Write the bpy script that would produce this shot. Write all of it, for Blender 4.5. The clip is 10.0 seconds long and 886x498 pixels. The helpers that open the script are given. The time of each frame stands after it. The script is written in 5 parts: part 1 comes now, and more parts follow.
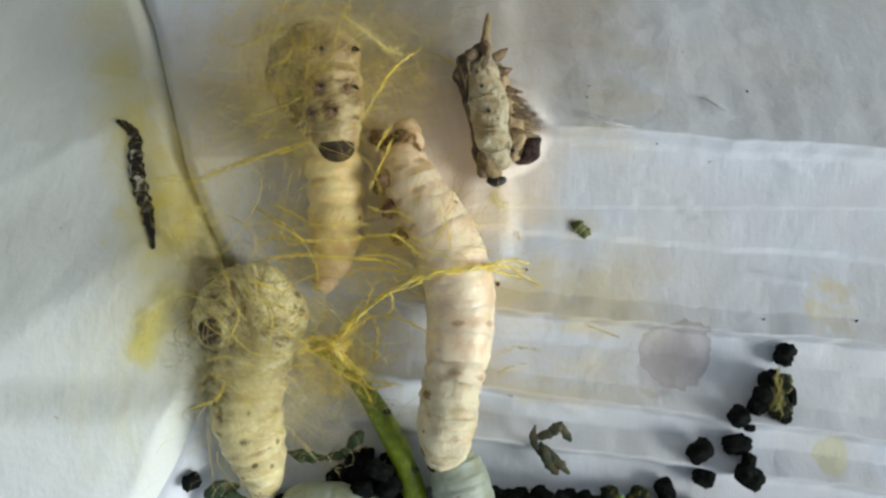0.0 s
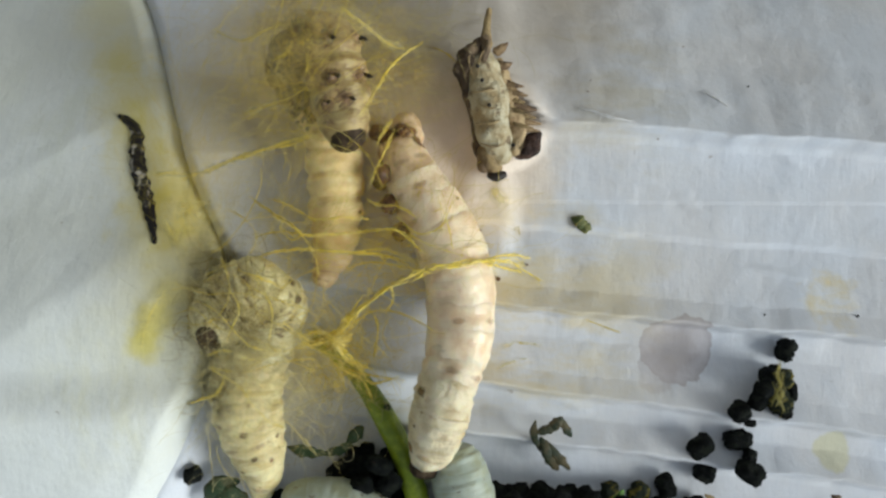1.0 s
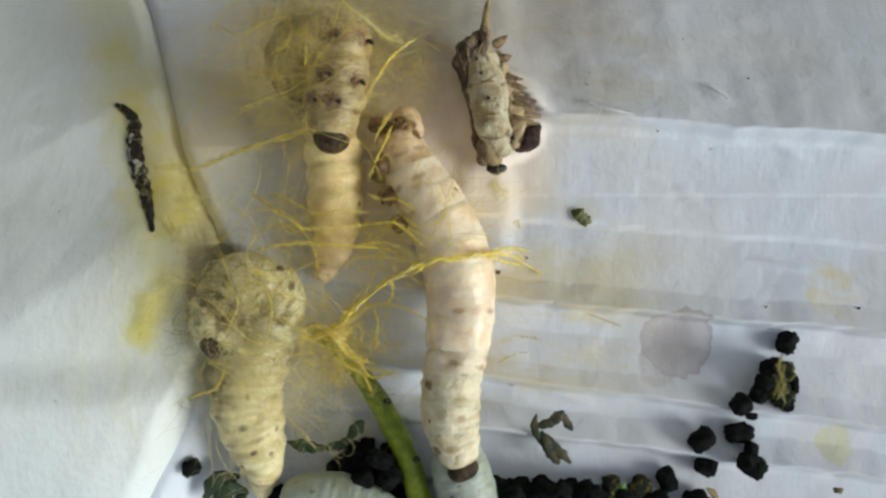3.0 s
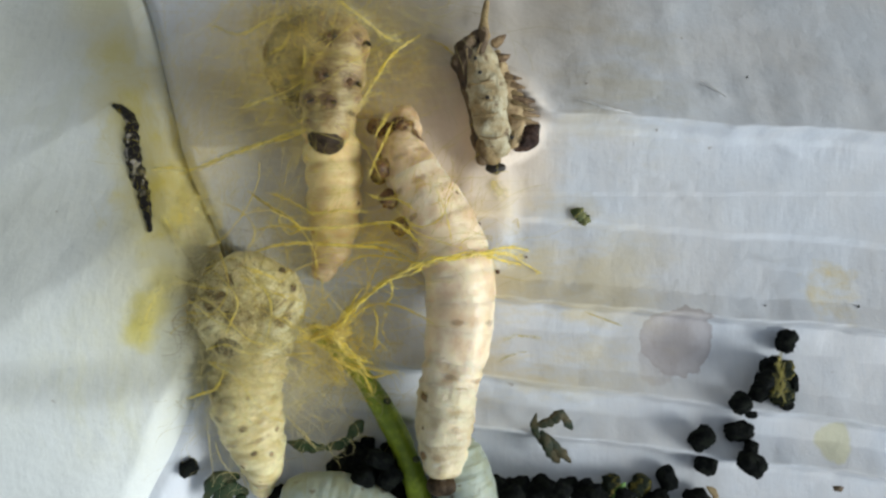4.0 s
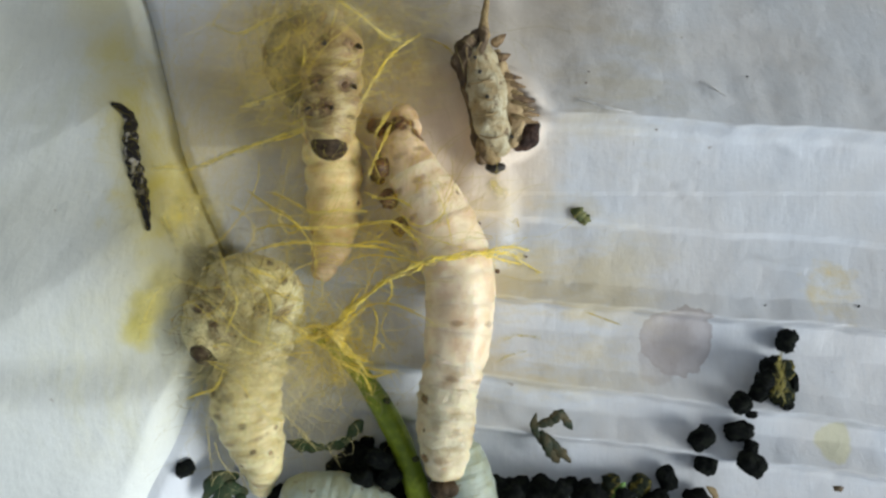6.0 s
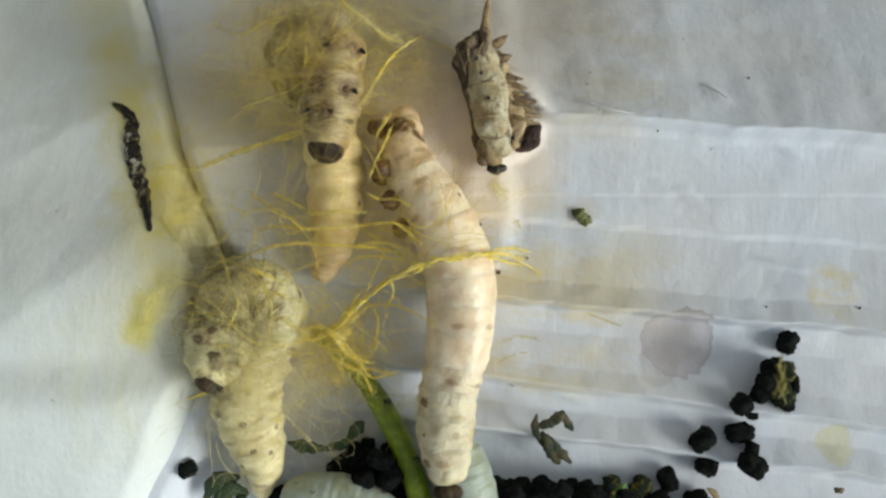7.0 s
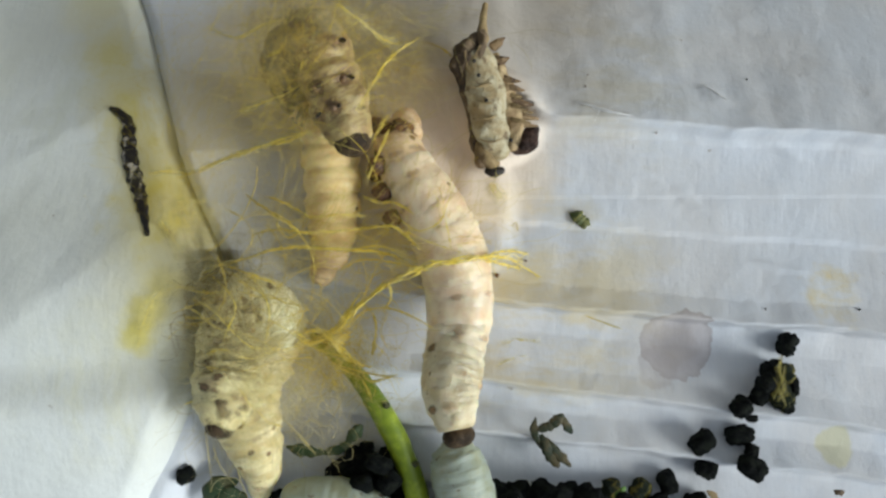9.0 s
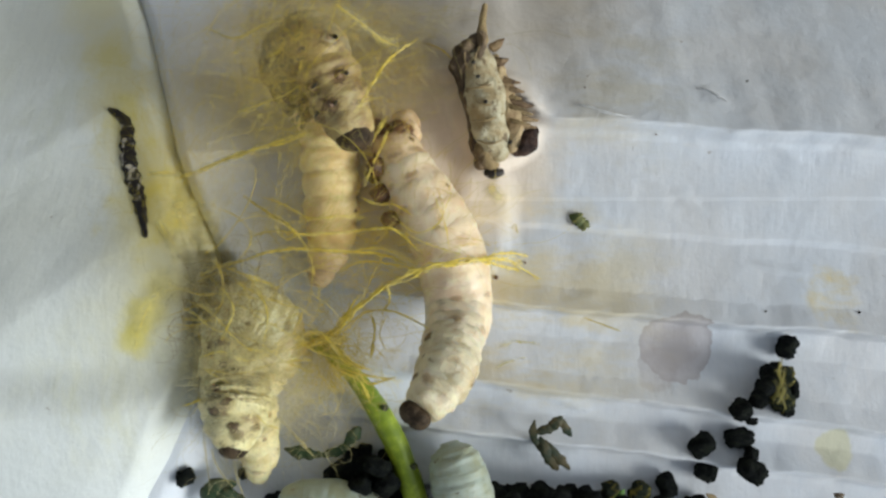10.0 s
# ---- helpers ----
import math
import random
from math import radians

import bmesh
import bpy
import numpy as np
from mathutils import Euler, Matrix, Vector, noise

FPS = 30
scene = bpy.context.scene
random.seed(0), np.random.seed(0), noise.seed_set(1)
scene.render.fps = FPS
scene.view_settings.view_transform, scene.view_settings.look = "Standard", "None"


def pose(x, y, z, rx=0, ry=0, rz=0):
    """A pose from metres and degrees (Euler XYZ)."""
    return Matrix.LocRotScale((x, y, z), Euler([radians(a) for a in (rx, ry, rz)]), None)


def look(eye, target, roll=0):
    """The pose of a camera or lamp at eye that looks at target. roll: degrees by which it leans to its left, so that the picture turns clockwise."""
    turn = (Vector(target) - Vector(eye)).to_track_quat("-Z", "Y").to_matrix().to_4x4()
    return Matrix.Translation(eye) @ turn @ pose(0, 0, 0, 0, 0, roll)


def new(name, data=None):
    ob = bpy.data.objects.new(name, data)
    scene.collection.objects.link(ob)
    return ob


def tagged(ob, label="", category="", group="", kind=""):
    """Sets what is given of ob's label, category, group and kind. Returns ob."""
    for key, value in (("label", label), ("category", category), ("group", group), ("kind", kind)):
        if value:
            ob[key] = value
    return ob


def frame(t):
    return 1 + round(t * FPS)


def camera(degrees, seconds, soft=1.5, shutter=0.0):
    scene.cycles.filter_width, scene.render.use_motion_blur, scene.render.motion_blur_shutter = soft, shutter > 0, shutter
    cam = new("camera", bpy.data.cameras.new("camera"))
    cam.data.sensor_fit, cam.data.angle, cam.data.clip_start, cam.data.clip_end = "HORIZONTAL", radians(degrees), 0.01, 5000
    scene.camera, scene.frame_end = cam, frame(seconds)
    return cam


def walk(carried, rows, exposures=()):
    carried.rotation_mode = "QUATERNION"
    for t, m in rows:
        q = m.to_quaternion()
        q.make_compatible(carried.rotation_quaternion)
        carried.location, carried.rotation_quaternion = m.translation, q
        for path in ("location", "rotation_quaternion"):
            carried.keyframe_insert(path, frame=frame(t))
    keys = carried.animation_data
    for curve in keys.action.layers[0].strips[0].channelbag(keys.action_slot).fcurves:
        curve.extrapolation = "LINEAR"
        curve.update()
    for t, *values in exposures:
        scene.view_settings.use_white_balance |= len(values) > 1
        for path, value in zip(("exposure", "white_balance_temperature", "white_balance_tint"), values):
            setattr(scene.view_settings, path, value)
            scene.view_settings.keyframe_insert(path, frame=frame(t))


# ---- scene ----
cam = camera(56.9, 10.0, soft=2.5)
walk(cam, [
    (0, pose(-0.00009, 0.00177, 0.12052, 0, 0, 0.299)),
    (0.5, pose(-0.00007, 0.00152, 0.12049, 0, 0, 0.312)),
    (1, pose(-0.00013, 0.00102, 0.12030, 0, 0, 0.332)),
    (1.5, pose(-0.00016, 0.00042, 0.12010, 0, 0, 0.288)),
    (2, pose(-0.00017, 0.00046, 0.12037, 0, 0, 0.060)),
    (2.5, pose(-0.00015, 0.00025, 0.11994, 0, 0, 0.157)),
    (4, pose(0.00000, 0.00004, 0.11998, 0, 0, -0.081)),
    (4.5, pose(0.00000, 0.00005, 0.12006, 0, 0, -0.059)),
    (5, pose(0.00000, 0.00000, 0.12000, 0, 0, 0.000)),
    (5.5, pose(0.00006, -0.00004, 0.11989, 0, 0, -0.079)),
    (7, pose(-0.00012, 0.00012, 0.11982, 0, 0, 0.036)),
    (7.5, pose(-0.00020, 0.00027, 0.11989, 0, 0, -0.057)),
    (8, pose(-0.00021, 0.00031, 0.11968, 0, 0, -0.089)),
    (8.5, pose(0.00001, 0.00047, 0.11978, 0, 0, -0.170)),
    (9, pose(0.00016, 0.00055, 0.11948, 0, 0, -0.187)),
    (9.5, pose(0.00026, 0.00069, 0.11935, 0, 0, -0.163)),
    (10, pose(0.00030, 0.00081, 0.11909, 0, 0, -0.091))], exposures=[(0, -0.02, 6170, 3), (2, -0.01, 6180, 4), (4, -0.01, 6100, 4), (5.5, 0.0, 6100, 5), (7, 0.02, 6300, 2), (7.5, 0.03, 6340, 2), (8.5, 0.03, 6170, 3), (10, 0.02, 6150, 4)])


# ---- daylight: a window to the east, soft ----
world = bpy.data.worlds.new("sky")
scene.world = world
world.use_nodes = True
wn = world.node_tree.nodes
sky = wn.new("ShaderNodeTexSky")
sky.sky_type = "NISHITA"
sky.sun_disc = False
sky.sun_elevation = radians(26)
sky.sun_rotation = radians(105)
# light that has come off pale room walls: paler than the open sky
pale = wn.new("ShaderNodeHueSaturation")
pale.inputs["Saturation"].default_value = 0.25
world.node_tree.links.new(sky.outputs["Color"], pale.inputs["Color"])
world.node_tree.links.new(pale.outputs["Color"], wn["Background"].inputs["Color"])
wn["Background"].inputs["Strength"].default_value = 0.124
sun_data = bpy.data.lights.new("sun", "SUN")
sun_data.energy = 2.7
sun_data.angle = radians(25)
sun_data.color = (1.0, 0.97, 0.93)
sun = new("sun", sun_data)
sun.matrix_world = look((0.9, -0.26, 0.46), (0, 0, 0))

from mathutils.bvhtree import BVHTree

MM = 0.001


def V(p):
    """A place in metres from millimetres."""
    return Vector(p) * MM


# ---- materials ----
def nodes_of(name, rough=0.6, spec=0.4):
    m = bpy.data.materials.new(name)
    m.use_nodes = True
    nt = m.node_tree
    b = nt.nodes["Principled BSDF"]
    b.inputs["Roughness"].default_value = rough
    b.inputs["Specular IOR Level"].default_value = spec
    return m, nt, b


def noise_of(nt, vec, scale, detail=4, rough=0.6):
    n = nt.nodes.new("ShaderNodeTexNoise")
    n.inputs["Scale"].default_value = scale
    n.inputs["Detail"].default_value = detail
    n.inputs["Roughness"].default_value = rough
    if vec is not None:
        nt.links.new(vec, n.inputs["Vector"])
    return n.outputs["Fac"]


def ramp_of(nt, fac, lo, hi, a=0.0, b=1.0):
    n = nt.nodes.new("ShaderNodeMapRange")
    n.interpolation_type = "SMOOTHSTEP"
    for key, v in (("From Min", lo), ("From Max", hi), ("To Min", a), ("To Max", b)):
        n.inputs[key].default_value = v
    nt.links.new(fac, n.inputs["Value"])
    return n.outputs["Result"]


def mix_of(nt, fac, a, b):
    n = nt.nodes.new("ShaderNodeMix")
    n.data_type = "RGBA"
    if isinstance(fac, float):
        n.inputs["Factor"].default_value = fac
    else:
        nt.links.new(fac, n.inputs["Factor"])
    for i, c in ((6, a), (7, b)):
        if isinstance(c, tuple):
            n.inputs[i].default_value = (*c, 1)
        else:
            nt.links.new(c, n.inputs[i])
    return n.outputs[2]


def math_of(nt, op, a, b=None):
    n = nt.nodes.new("ShaderNodeMath")
    n.operation = op
    for i, v in enumerate((a, b)):
        if v is None:
            continue
        if isinstance(v, (int, float)):
            n.inputs[i].default_value = v
        else:
            nt.links.new(v, n.inputs[i])
    return n.outputs[0]


def coords_of(nt, scale=(1, 1, 1), kind="Object"):
    c = nt.nodes.new("ShaderNodeTexCoord")
    mp = nt.nodes.new("ShaderNodeMapping")
    mp.inputs["Scale"].default_value = scale
    nt.links.new(c.outputs[kind], mp.inputs["Vector"])
    return mp.outputs["Vector"]


def bump_of(nt, bsdf, fac, strength, distance):
    n = nt.nodes.new("ShaderNodeBump")
    n.inputs["Strength"].default_value = strength
    n.inputs["Distance"].default_value = distance
    nt.links.new(fac, n.inputs["Height"])
    nt.links.new(n.outputs["Normal"], bsdf.inputs["Normal"])


def blot_of(nt, vec, place, radius, soft, wobble):
    """1 inside a round blot with an uneven rim, 0 outside."""
    n = nt.nodes.new("ShaderNodeVectorMath")
    n.operation = "DISTANCE"
    nt.links.new(vec, n.inputs[0])
    n.inputs[1].default_value = place
    d = math_of(nt, "ADD", n.outputs["Value"], math_of(nt, "MULTIPLY", math_of(nt, "SUBTRACT", noise_of(nt, vec, 350), 0.5), wobble))
    return ramp_of(nt, d, radius - soft, radius + soft, 1.0, 0.0)


def paper_material(name, base, warm, blots=(), wisps=(150, 60, 90)):
    m, nt, b = nodes_of(name, 0.75, 0.25)
    vec = coords_of(nt)
    flat = coords_of(nt, (1, 1, 0))
    grain = noise_of(nt, coords_of(nt, (1400, 260, 500)), 1.0, 5, 0.7)
    cloud = noise_of(nt, vec, 45, 5, 0.6)
    cool = mix_of(nt, ramp_of(nt, cloud, 0.35, 0.65), base, warm)
    col = mix_of(nt, ramp_of(nt, grain, 0.3, 0.75, 0.0, 0.35), cool, tuple(c * 0.86 for c in base))
    silk = noise_of(nt, coords_of(nt, wisps), 1.0, 5, 0.65)
    for place, radius, soft, wobble, colour, share in blots:
        fac = math_of(nt, "MULTIPLY", blot_of(nt, flat, (place[0] * MM, place[1] * MM, 0), radius * MM, soft * MM, wobble * MM), share)
        if wobble > 8:
            fac = math_of(nt, "MULTIPLY", fac, ramp_of(nt, silk, 0.42, 0.66))
        col = mix_of(nt, fac, col, colour)
    speck = noise_of(nt, vec, 420, 2, 0.5)
    col = mix_of(nt, ramp_of(nt, speck, 0.76, 0.8, 0.0, 0.6), col, (0.28, 0.24, 0.2))
    nt.links.new(col, b.inputs["Base Color"])
    crumple = noise_of(nt, vec, 130, 4, 0.55)
    h = math_of(nt, "ADD", math_of(nt, "MULTIPLY", grain, 0.12), crumple)
    bump_of(nt, b, h, 0.6, 0.0009)
    return m


def skin_material(name, light, tan, wrinkle=1.0, sss=0.25, blotch=0.0, dark=(0.12, 0.08, 0.05), rough=0.44):
    m, nt, b = nodes_of(name, rough, 0.45)
    vec = coords_of(nt, kind="Object")
    shift = nt.nodes.new("ShaderNodeVectorMath")
    shift.operation = "ADD"
    info = nt.nodes.new("ShaderNodeObjectInfo")
    nt.links.new(vec, shift.inputs[0])
    nt.links.new(info.outputs["Random"], shift.inputs[1])
    big = noise_of(nt, shift.outputs["Vector"], 330, 4, 0.6)
    fine = noise_of(nt, vec, 1500, 4, 0.6)
    col = mix_of(nt, ramp_of(nt, big, 0.38, 0.68), light, tan)
    if blotch:
        spot = noise_of(nt, shift.outputs["Vector"], 520, 4, 0.65)
        col = mix_of(nt, ramp_of(nt, spot, 0.66 - blotch, 0.72 - blotch * 0.8, 0.0, 0.85), col, dark)
    nt.links.new(col, b.inputs["Base Color"])
    b.inputs["Subsurface Weight"].default_value = sss
    b.inputs["Subsurface Radius"].default_value = (1.0, 0.7, 0.4)
    b.inputs["Subsurface Scale"].default_value = 0.002
    rings = noise_of(nt, coords_of(nt, (260, 260, 1500)), 1.0, 4, 0.6)
    bump_of(nt, b, math_of(nt, "ADD", rings, math_of(nt, "MULTIPLY", fine, 0.8)), 0.5 * wrinkle, 0.0004)
    return m


def mark_material(name, a, c, share, rough=0.5):
    """A pigment spot whose rim fades into the skin."""
    m, nt, b = nodes_of(name, rough, 0.35)
    vec = coords_of(nt)
    n = noise_of(nt, vec, 900, 4, 0.6)
    nt.links.new(mix_of(nt, ramp_of(nt, n, 0.4, 0.62), a, c), b.inputs["Base Color"])
    size = nt.nodes.new("ShaderNodeVectorMath")
    size.operation = "LENGTH"
    nt.links.new(coords_of(nt, kind="UV"), size.inputs[0])
    d = math_of(nt, "ADD", size.outputs["Value"], math_of(nt, "MULTIPLY", math_of(nt, "SUBTRACT", noise_of(nt, vec, 1300, 3, 0.6), 0.5), 1.1))
    nt.links.new(math_of(nt, "MULTIPLY", ramp_of(nt, d, 0.3, 0.98, 1.0, 0.0), share), b.inputs["Alpha"])
    bump_of(nt, b, n, 0.4, 0.0003)
    return m


def plain_material(name, a, c, scale, rough=0.6, spec=0.4, bump=0.4, lo=0.4, hi=0.62, depth=0.0003):
    m, nt, b = nodes_of(name, rough, spec)
    vec = coords_of(nt)
    n = noise_of(nt, vec, scale, 5, 0.65)
    nt.links.new(mix_of(nt, ramp_of(nt, n, lo, hi), a, c), b.inputs["Base Color"])
    bump_of(nt, b, noise_of(nt, vec, scale * 3, 4, 0.6), bump, depth)
    return m


PAPER = paper_material("white_paper", (0.645, 0.68, 0.74), (0.65, 0.65, 0.665), [
    ((34.60, -13.40, 0), 5.2, 0.12, 3.0, (0.34, 0.29, 0.29), 0.64),
    ((34.50, -13.50, 0), 4.85, 0.5, 3.0, (0.60, 0.58, 0.60), 0.62),
    ((34.10, -13.90, 0), 3.4, 1.4, 8.0, (0.42, 0.38, 0.38), 0.5),
    ((31.60, -17.00, 0), 2.9, 0.3, 3.0, (0.44, 0.40, 0.40), 0.40),
    ((57.70, -28.52, 0), 2.7, 0.4, 3.0, (0.60, 0.57, 0.30), 0.55),
    ((56.46, -6.14, 0), 3.2, 2.0, 9.0, (0.66, 0.50, 0.12), 0.7),
    ((10.45, -13.18, 0), 9.0, 6.0, 9.0, (0.62, 0.50, 0.24), 0.4),
    ((21.22, 25.78, 0), 14.0, 9.0, 9.0, (0.50, 0.42, 0.22), 0.4),
    ((8.26, 8.80, 0), 5.0, 4.0, 9.0, (0.80, 0.62, 0.20), 0.7),
    # pale warm patches: the brighter light on the paper here put into its colour
    ((6.96, 12.52, 0), 9.5, 3.0, 3.0, (0.80, 0.72, 0.62), 0.8),
    ((4.96, 17.15, 0), 9.5, 2.5, 3.0, (0.80, 0.73, 0.66), 0.75),
    ((-30.18, 20.81, 0), 14.0, 9.0, 6.0, (0.70, 0.66, 0.54), 0.65),
    ((-0.75, 15.84, 0), 13.0, 9.0, 6.0, (0.80, 0.65, 0.50), 0.65),
    # two broad brown silk stains that also paint the northern paper dimmer
    ((-18.00, 33.00, 0), 18.0, 12.0, 6.0, (0.42, 0.34, 0.19), 0.7),
    ((12.10, 38.73, 0), 15.0, 11.0, 6.0, (0.42, 0.35, 0.26), 0.65),
    ((-18.60, 28.78, 0), 18.0, 11.0, 9.0, (0.46, 0.36, 0.16), 0.5),
    ((-11.94, -9.87, 0), 18.0, 10.0, 9.0, (0.50, 0.40, 0.16), 0.5),
    ((16.00, -7.00, 0), 15.0, 10.0, 9.0, (0.64, 0.52, 0.24), 0.55),
], (55, 130, 90))
FLAP = paper_material("flap_paper", (0.66, 0.69, 0.68), (0.64, 0.66, 0.62), [
    ((-54.00, 39.60, 0), 4.6, 4.0, 4.0, (0.66, 0.62, 0.38), 0.7),
    ((-50.60, 31.50, 0), 4.4, 3.6, 4.0, (0.65, 0.60, 0.34), 0.7),
    ((-47.60, 23.50, 0), 4.4, 3.6, 4.0, (0.62, 0.55, 0.24), 0.75),
    ((-44.00, 16.50, 0), 4.4, 3.6, 4.0, (0.62, 0.55, 0.24), 0.75),
    ((-41.20, 10.00, 0), 4.4, 3.6, 4.0, (0.62, 0.55, 0.22), 0.8),
    ((-38.20, 4.60, 0), 5.0, 4.0, 4.0, (0.64, 0.56, 0.20), 0.8),
    ((-36.80, -1.50, 0), 7.0, 6.0, 4.0, (0.64, 0.58, 0.30), 0.45),
    ((-37.60, -10.50, 0), 8.0, 7.0, 4.0, (0.66, 0.62, 0.38), 0.4),
    ((-50.40, 31.00, 0), 3.4, 2.6, 9.0, (0.62, 0.54, 0.14), 0.5),
    ((-46.50, 19.50, 0), 4.0, 2.4, 9.0, (0.62, 0.54, 0.14), 0.7),
    ((-40.40, 6.00, 0), 5.0, 3.0, 9.0, (0.64, 0.54, 0.10), 0.8),
    ((-37.20, -4.20, 0), 2.6, 2.0, 3.0, (0.66, 0.57, 0.16), 0.6),
    ((-39.20, -7.80, 0), 2.4, 1.6, 3.0, (0.66, 0.57, 0.12), 0.75),
    ((-40.40, -11.20, 0), 2.0, 1.4, 3.0, (0.66, 0.57, 0.10), 0.8),
    ((-44.60, -18.00, 0), 9.0, 7.0, 9.0, (0.62, 0.60, 0.34), 0.4),
    ((-58.00, 20.00, 0), 9.0, 8.0, 9.0, (0.58, 0.60, 0.46), 0.35),
])
CARD = plain_material("grey_card", (0.42, 0.40, 0.36), (0.36, 0.34, 0.30), 60, 0.85, 0.2)
CREAM = skin_material("cream_skin", (0.84, 0.71, 0.51), (0.69, 0.52, 0.335), wrinkle=0.7, sss=0.5, rough=0.30)
AMBER = skin_material("amber_skin", (0.85, 0.675, 0.32), (0.69, 0.48, 0.20), wrinkle=0.6, sss=0.4)
TAIL = skin_material("tail_skin", (0.74, 0.57, 0.35), (0.49, 0.33, 0.185), wrinkle=0.8, sss=0.3)
# amber worm's arched part: its dimness is put into a darker skin colour
DIM_ARCH = skin_material("dimmed_arch_skin", (0.28, 0.235, 0.135), (0.17, 0.12, 0.065), wrinkle=0.8, blotch=0.05, dark=(0.09, 0.06, 0.03))
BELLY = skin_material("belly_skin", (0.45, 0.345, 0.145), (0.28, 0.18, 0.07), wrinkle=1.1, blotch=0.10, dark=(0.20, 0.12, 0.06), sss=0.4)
LEG_BASE = skin_material("leg_base_skin", (0.26, 0.16, 0.085), (0.13, 0.075, 0.04), wrinkle=0.8)
GOLD = skin_material("golden_skin", (0.77, 0.67, 0.37), (0.55, 0.43, 0.18), wrinkle=0.4, blotch=0.05, dark=(0.36, 0.26, 0.10), sss=0.45)
HAZEL = skin_material("hazel_skin", (0.70, 0.67, 0.43), (0.56, 0.50, 0.27), wrinkle=0.6, blotch=0.03, dark=(0.36, 0.29, 0.15))
FUZZY = skin_material("fuzzy_skin", (0.72, 0.645, 0.345), (0.52, 0.43, 0.19), wrinkle=0.6, blotch=0.10, dark=(0.20, 0.145, 0.07))
CHALK = skin_material("chalky_skin", (0.37, 0.42, 0.36), (0.31, 0.33, 0.23), wrinkle=0.8, blotch=0.03)
CHEST = skin_material("chest_skin", (0.76, 0.66, 0.47), (0.61, 0.48, 0.31), wrinkle=1.2, rough=0.38, sss=0.45)
THORAX = skin_material("wrinkled_skin", (0.71, 0.635, 0.44), (0.52, 0.42, 0.24), wrinkle=1.8, blotch=0.03, dark=(0.36, 0.26, 0.13), rough=0.36, sss=0.45)
HEAD = plain_material("head_shell", (0.070, 0.048, 0.028), (0.026, 0.018, 0.011), 700, 0.62, 0.12)
LEG = plain_material("leg_shell", (0.20, 0.10, 0.045), (0.08, 0.042, 0.022), 900, 0.45)
SPOT = mark_material("brown_mark", (0.17, 0.11, 0.055), (0.07, 0.045, 0.025), 0.9)
CLUMP = mark_material("olive_clump", (0.24, 0.18, 0.075), (0.14, 0.095, 0.04), 0.6)
TAIL_MARK = mark_material("tail_brown", (0.20, 0.095, 0.04), (0.08, 0.04, 0.02), 0.95)
PATCH = mark_material("tan_patch", (0.28, 0.18, 0.085), (0.16, 0.10, 0.05), 0.85)
CRESCENT = mark_material("crescent_brown", (0.48, 0.33, 0.20), (0.38, 0.26, 0.15), 0.38)
BLACK = plain_material("black_mark", (0.03, 0.024, 0.02), (0.015, 0.012, 0.01), 900, 0.5)
FRASS = plain_material("dark_frass", (0.006, 0.008, 0.008), (0.018, 0.022, 0.016), 900, 0.9, 0.15, 1.0, 0.45, 0.6, 0.0012)
FRASS_GREEN = plain_material("greenish_frass", (0.015, 0.022, 0.012), (0.26, 0.22, 0.05), 600, 0.85, 0.2, 1.0, 0.5, 0.66, 0.0012)
STEM = plain_material("green_stem", (0.31, 0.39, 0.03), (0.15, 0.21, 0.015), 160, 0.32)
LEAF = plain_material("dried_leaf", (0.02, 0.045, 0.015), (0.06, 0.065, 0.025), 500, 0.7)
SILK = plain_material("yellow_silk", (0.80, 0.64, 0.09), (0.74, 0.62, 0.20), 300, 0.5)
DULL_SILK = plain_material("dull_silk", (0.30, 0.26, 0.06), (0.16, 0.14, 0.04), 300, 0.7)


def sheer_material(name, a, c, clear):
    """Single fibres: light passes through and between them."""
    m = bpy.data.materials.new(name)
    m.use_nodes = True
    nt = m.node_tree
    nt.nodes.remove(nt.nodes["Principled BSDF"])
    col = mix_of(nt, ramp_of(nt, noise_of(nt, coords_of(nt), 300), 0.4, 0.6), a, c)
    front, back, gap = (nt.nodes.new(k) for k in ("ShaderNodeBsdfDiffuse", "ShaderNodeBsdfTranslucent", "ShaderNodeBsdfTransparent"))
    nt.links.new(col, front.inputs["Color"])
    nt.links.new(col, back.inputs["Color"])
    both, all_of = nt.nodes.new("ShaderNodeMixShader"), nt.nodes.new("ShaderNodeMixShader")
    both.inputs[0].default_value = 0.5
    all_of.inputs[0].default_value = clear
    nt.links.new(front.outputs[0], both.inputs[1])
    nt.links.new(back.outputs[0], both.inputs[2])
    nt.links.new(both.outputs[0], all_of.inputs[1])
    nt.links.new(gap.outputs[0], all_of.inputs[2])
    nt.links.new(all_of.outputs[0], nt.nodes["Material Output"].inputs["Surface"])
    return m


FINE_SILK = sheer_material("fine_yellow_silk", (0.90, 0.73, 0.12), (0.84, 0.72, 0.26), 0.35)
BROWN_SILK = sheer_material("brown_silk", (0.34, 0.25, 0.09), (0.24, 0.17, 0.06), 0.3)
PALE_SILK = sheer_material("pale_silk", (0.76, 0.68, 0.34), (0.70, 0.64, 0.40), 0.4)
SHED = plain_material("shed_skin", (0.012, 0.010, 0.010), (0.46, 0.42, 0.36), 480, 0.7, 0.3, 0.6, 0.55, 0.61)
SHED_PALE = plain_material("pale_shed_skin", (0.014, 0.012, 0.010), (0.44, 0.40, 0.30), 480, 0.7, 0.3, 0.6, 0.47, 0.56)
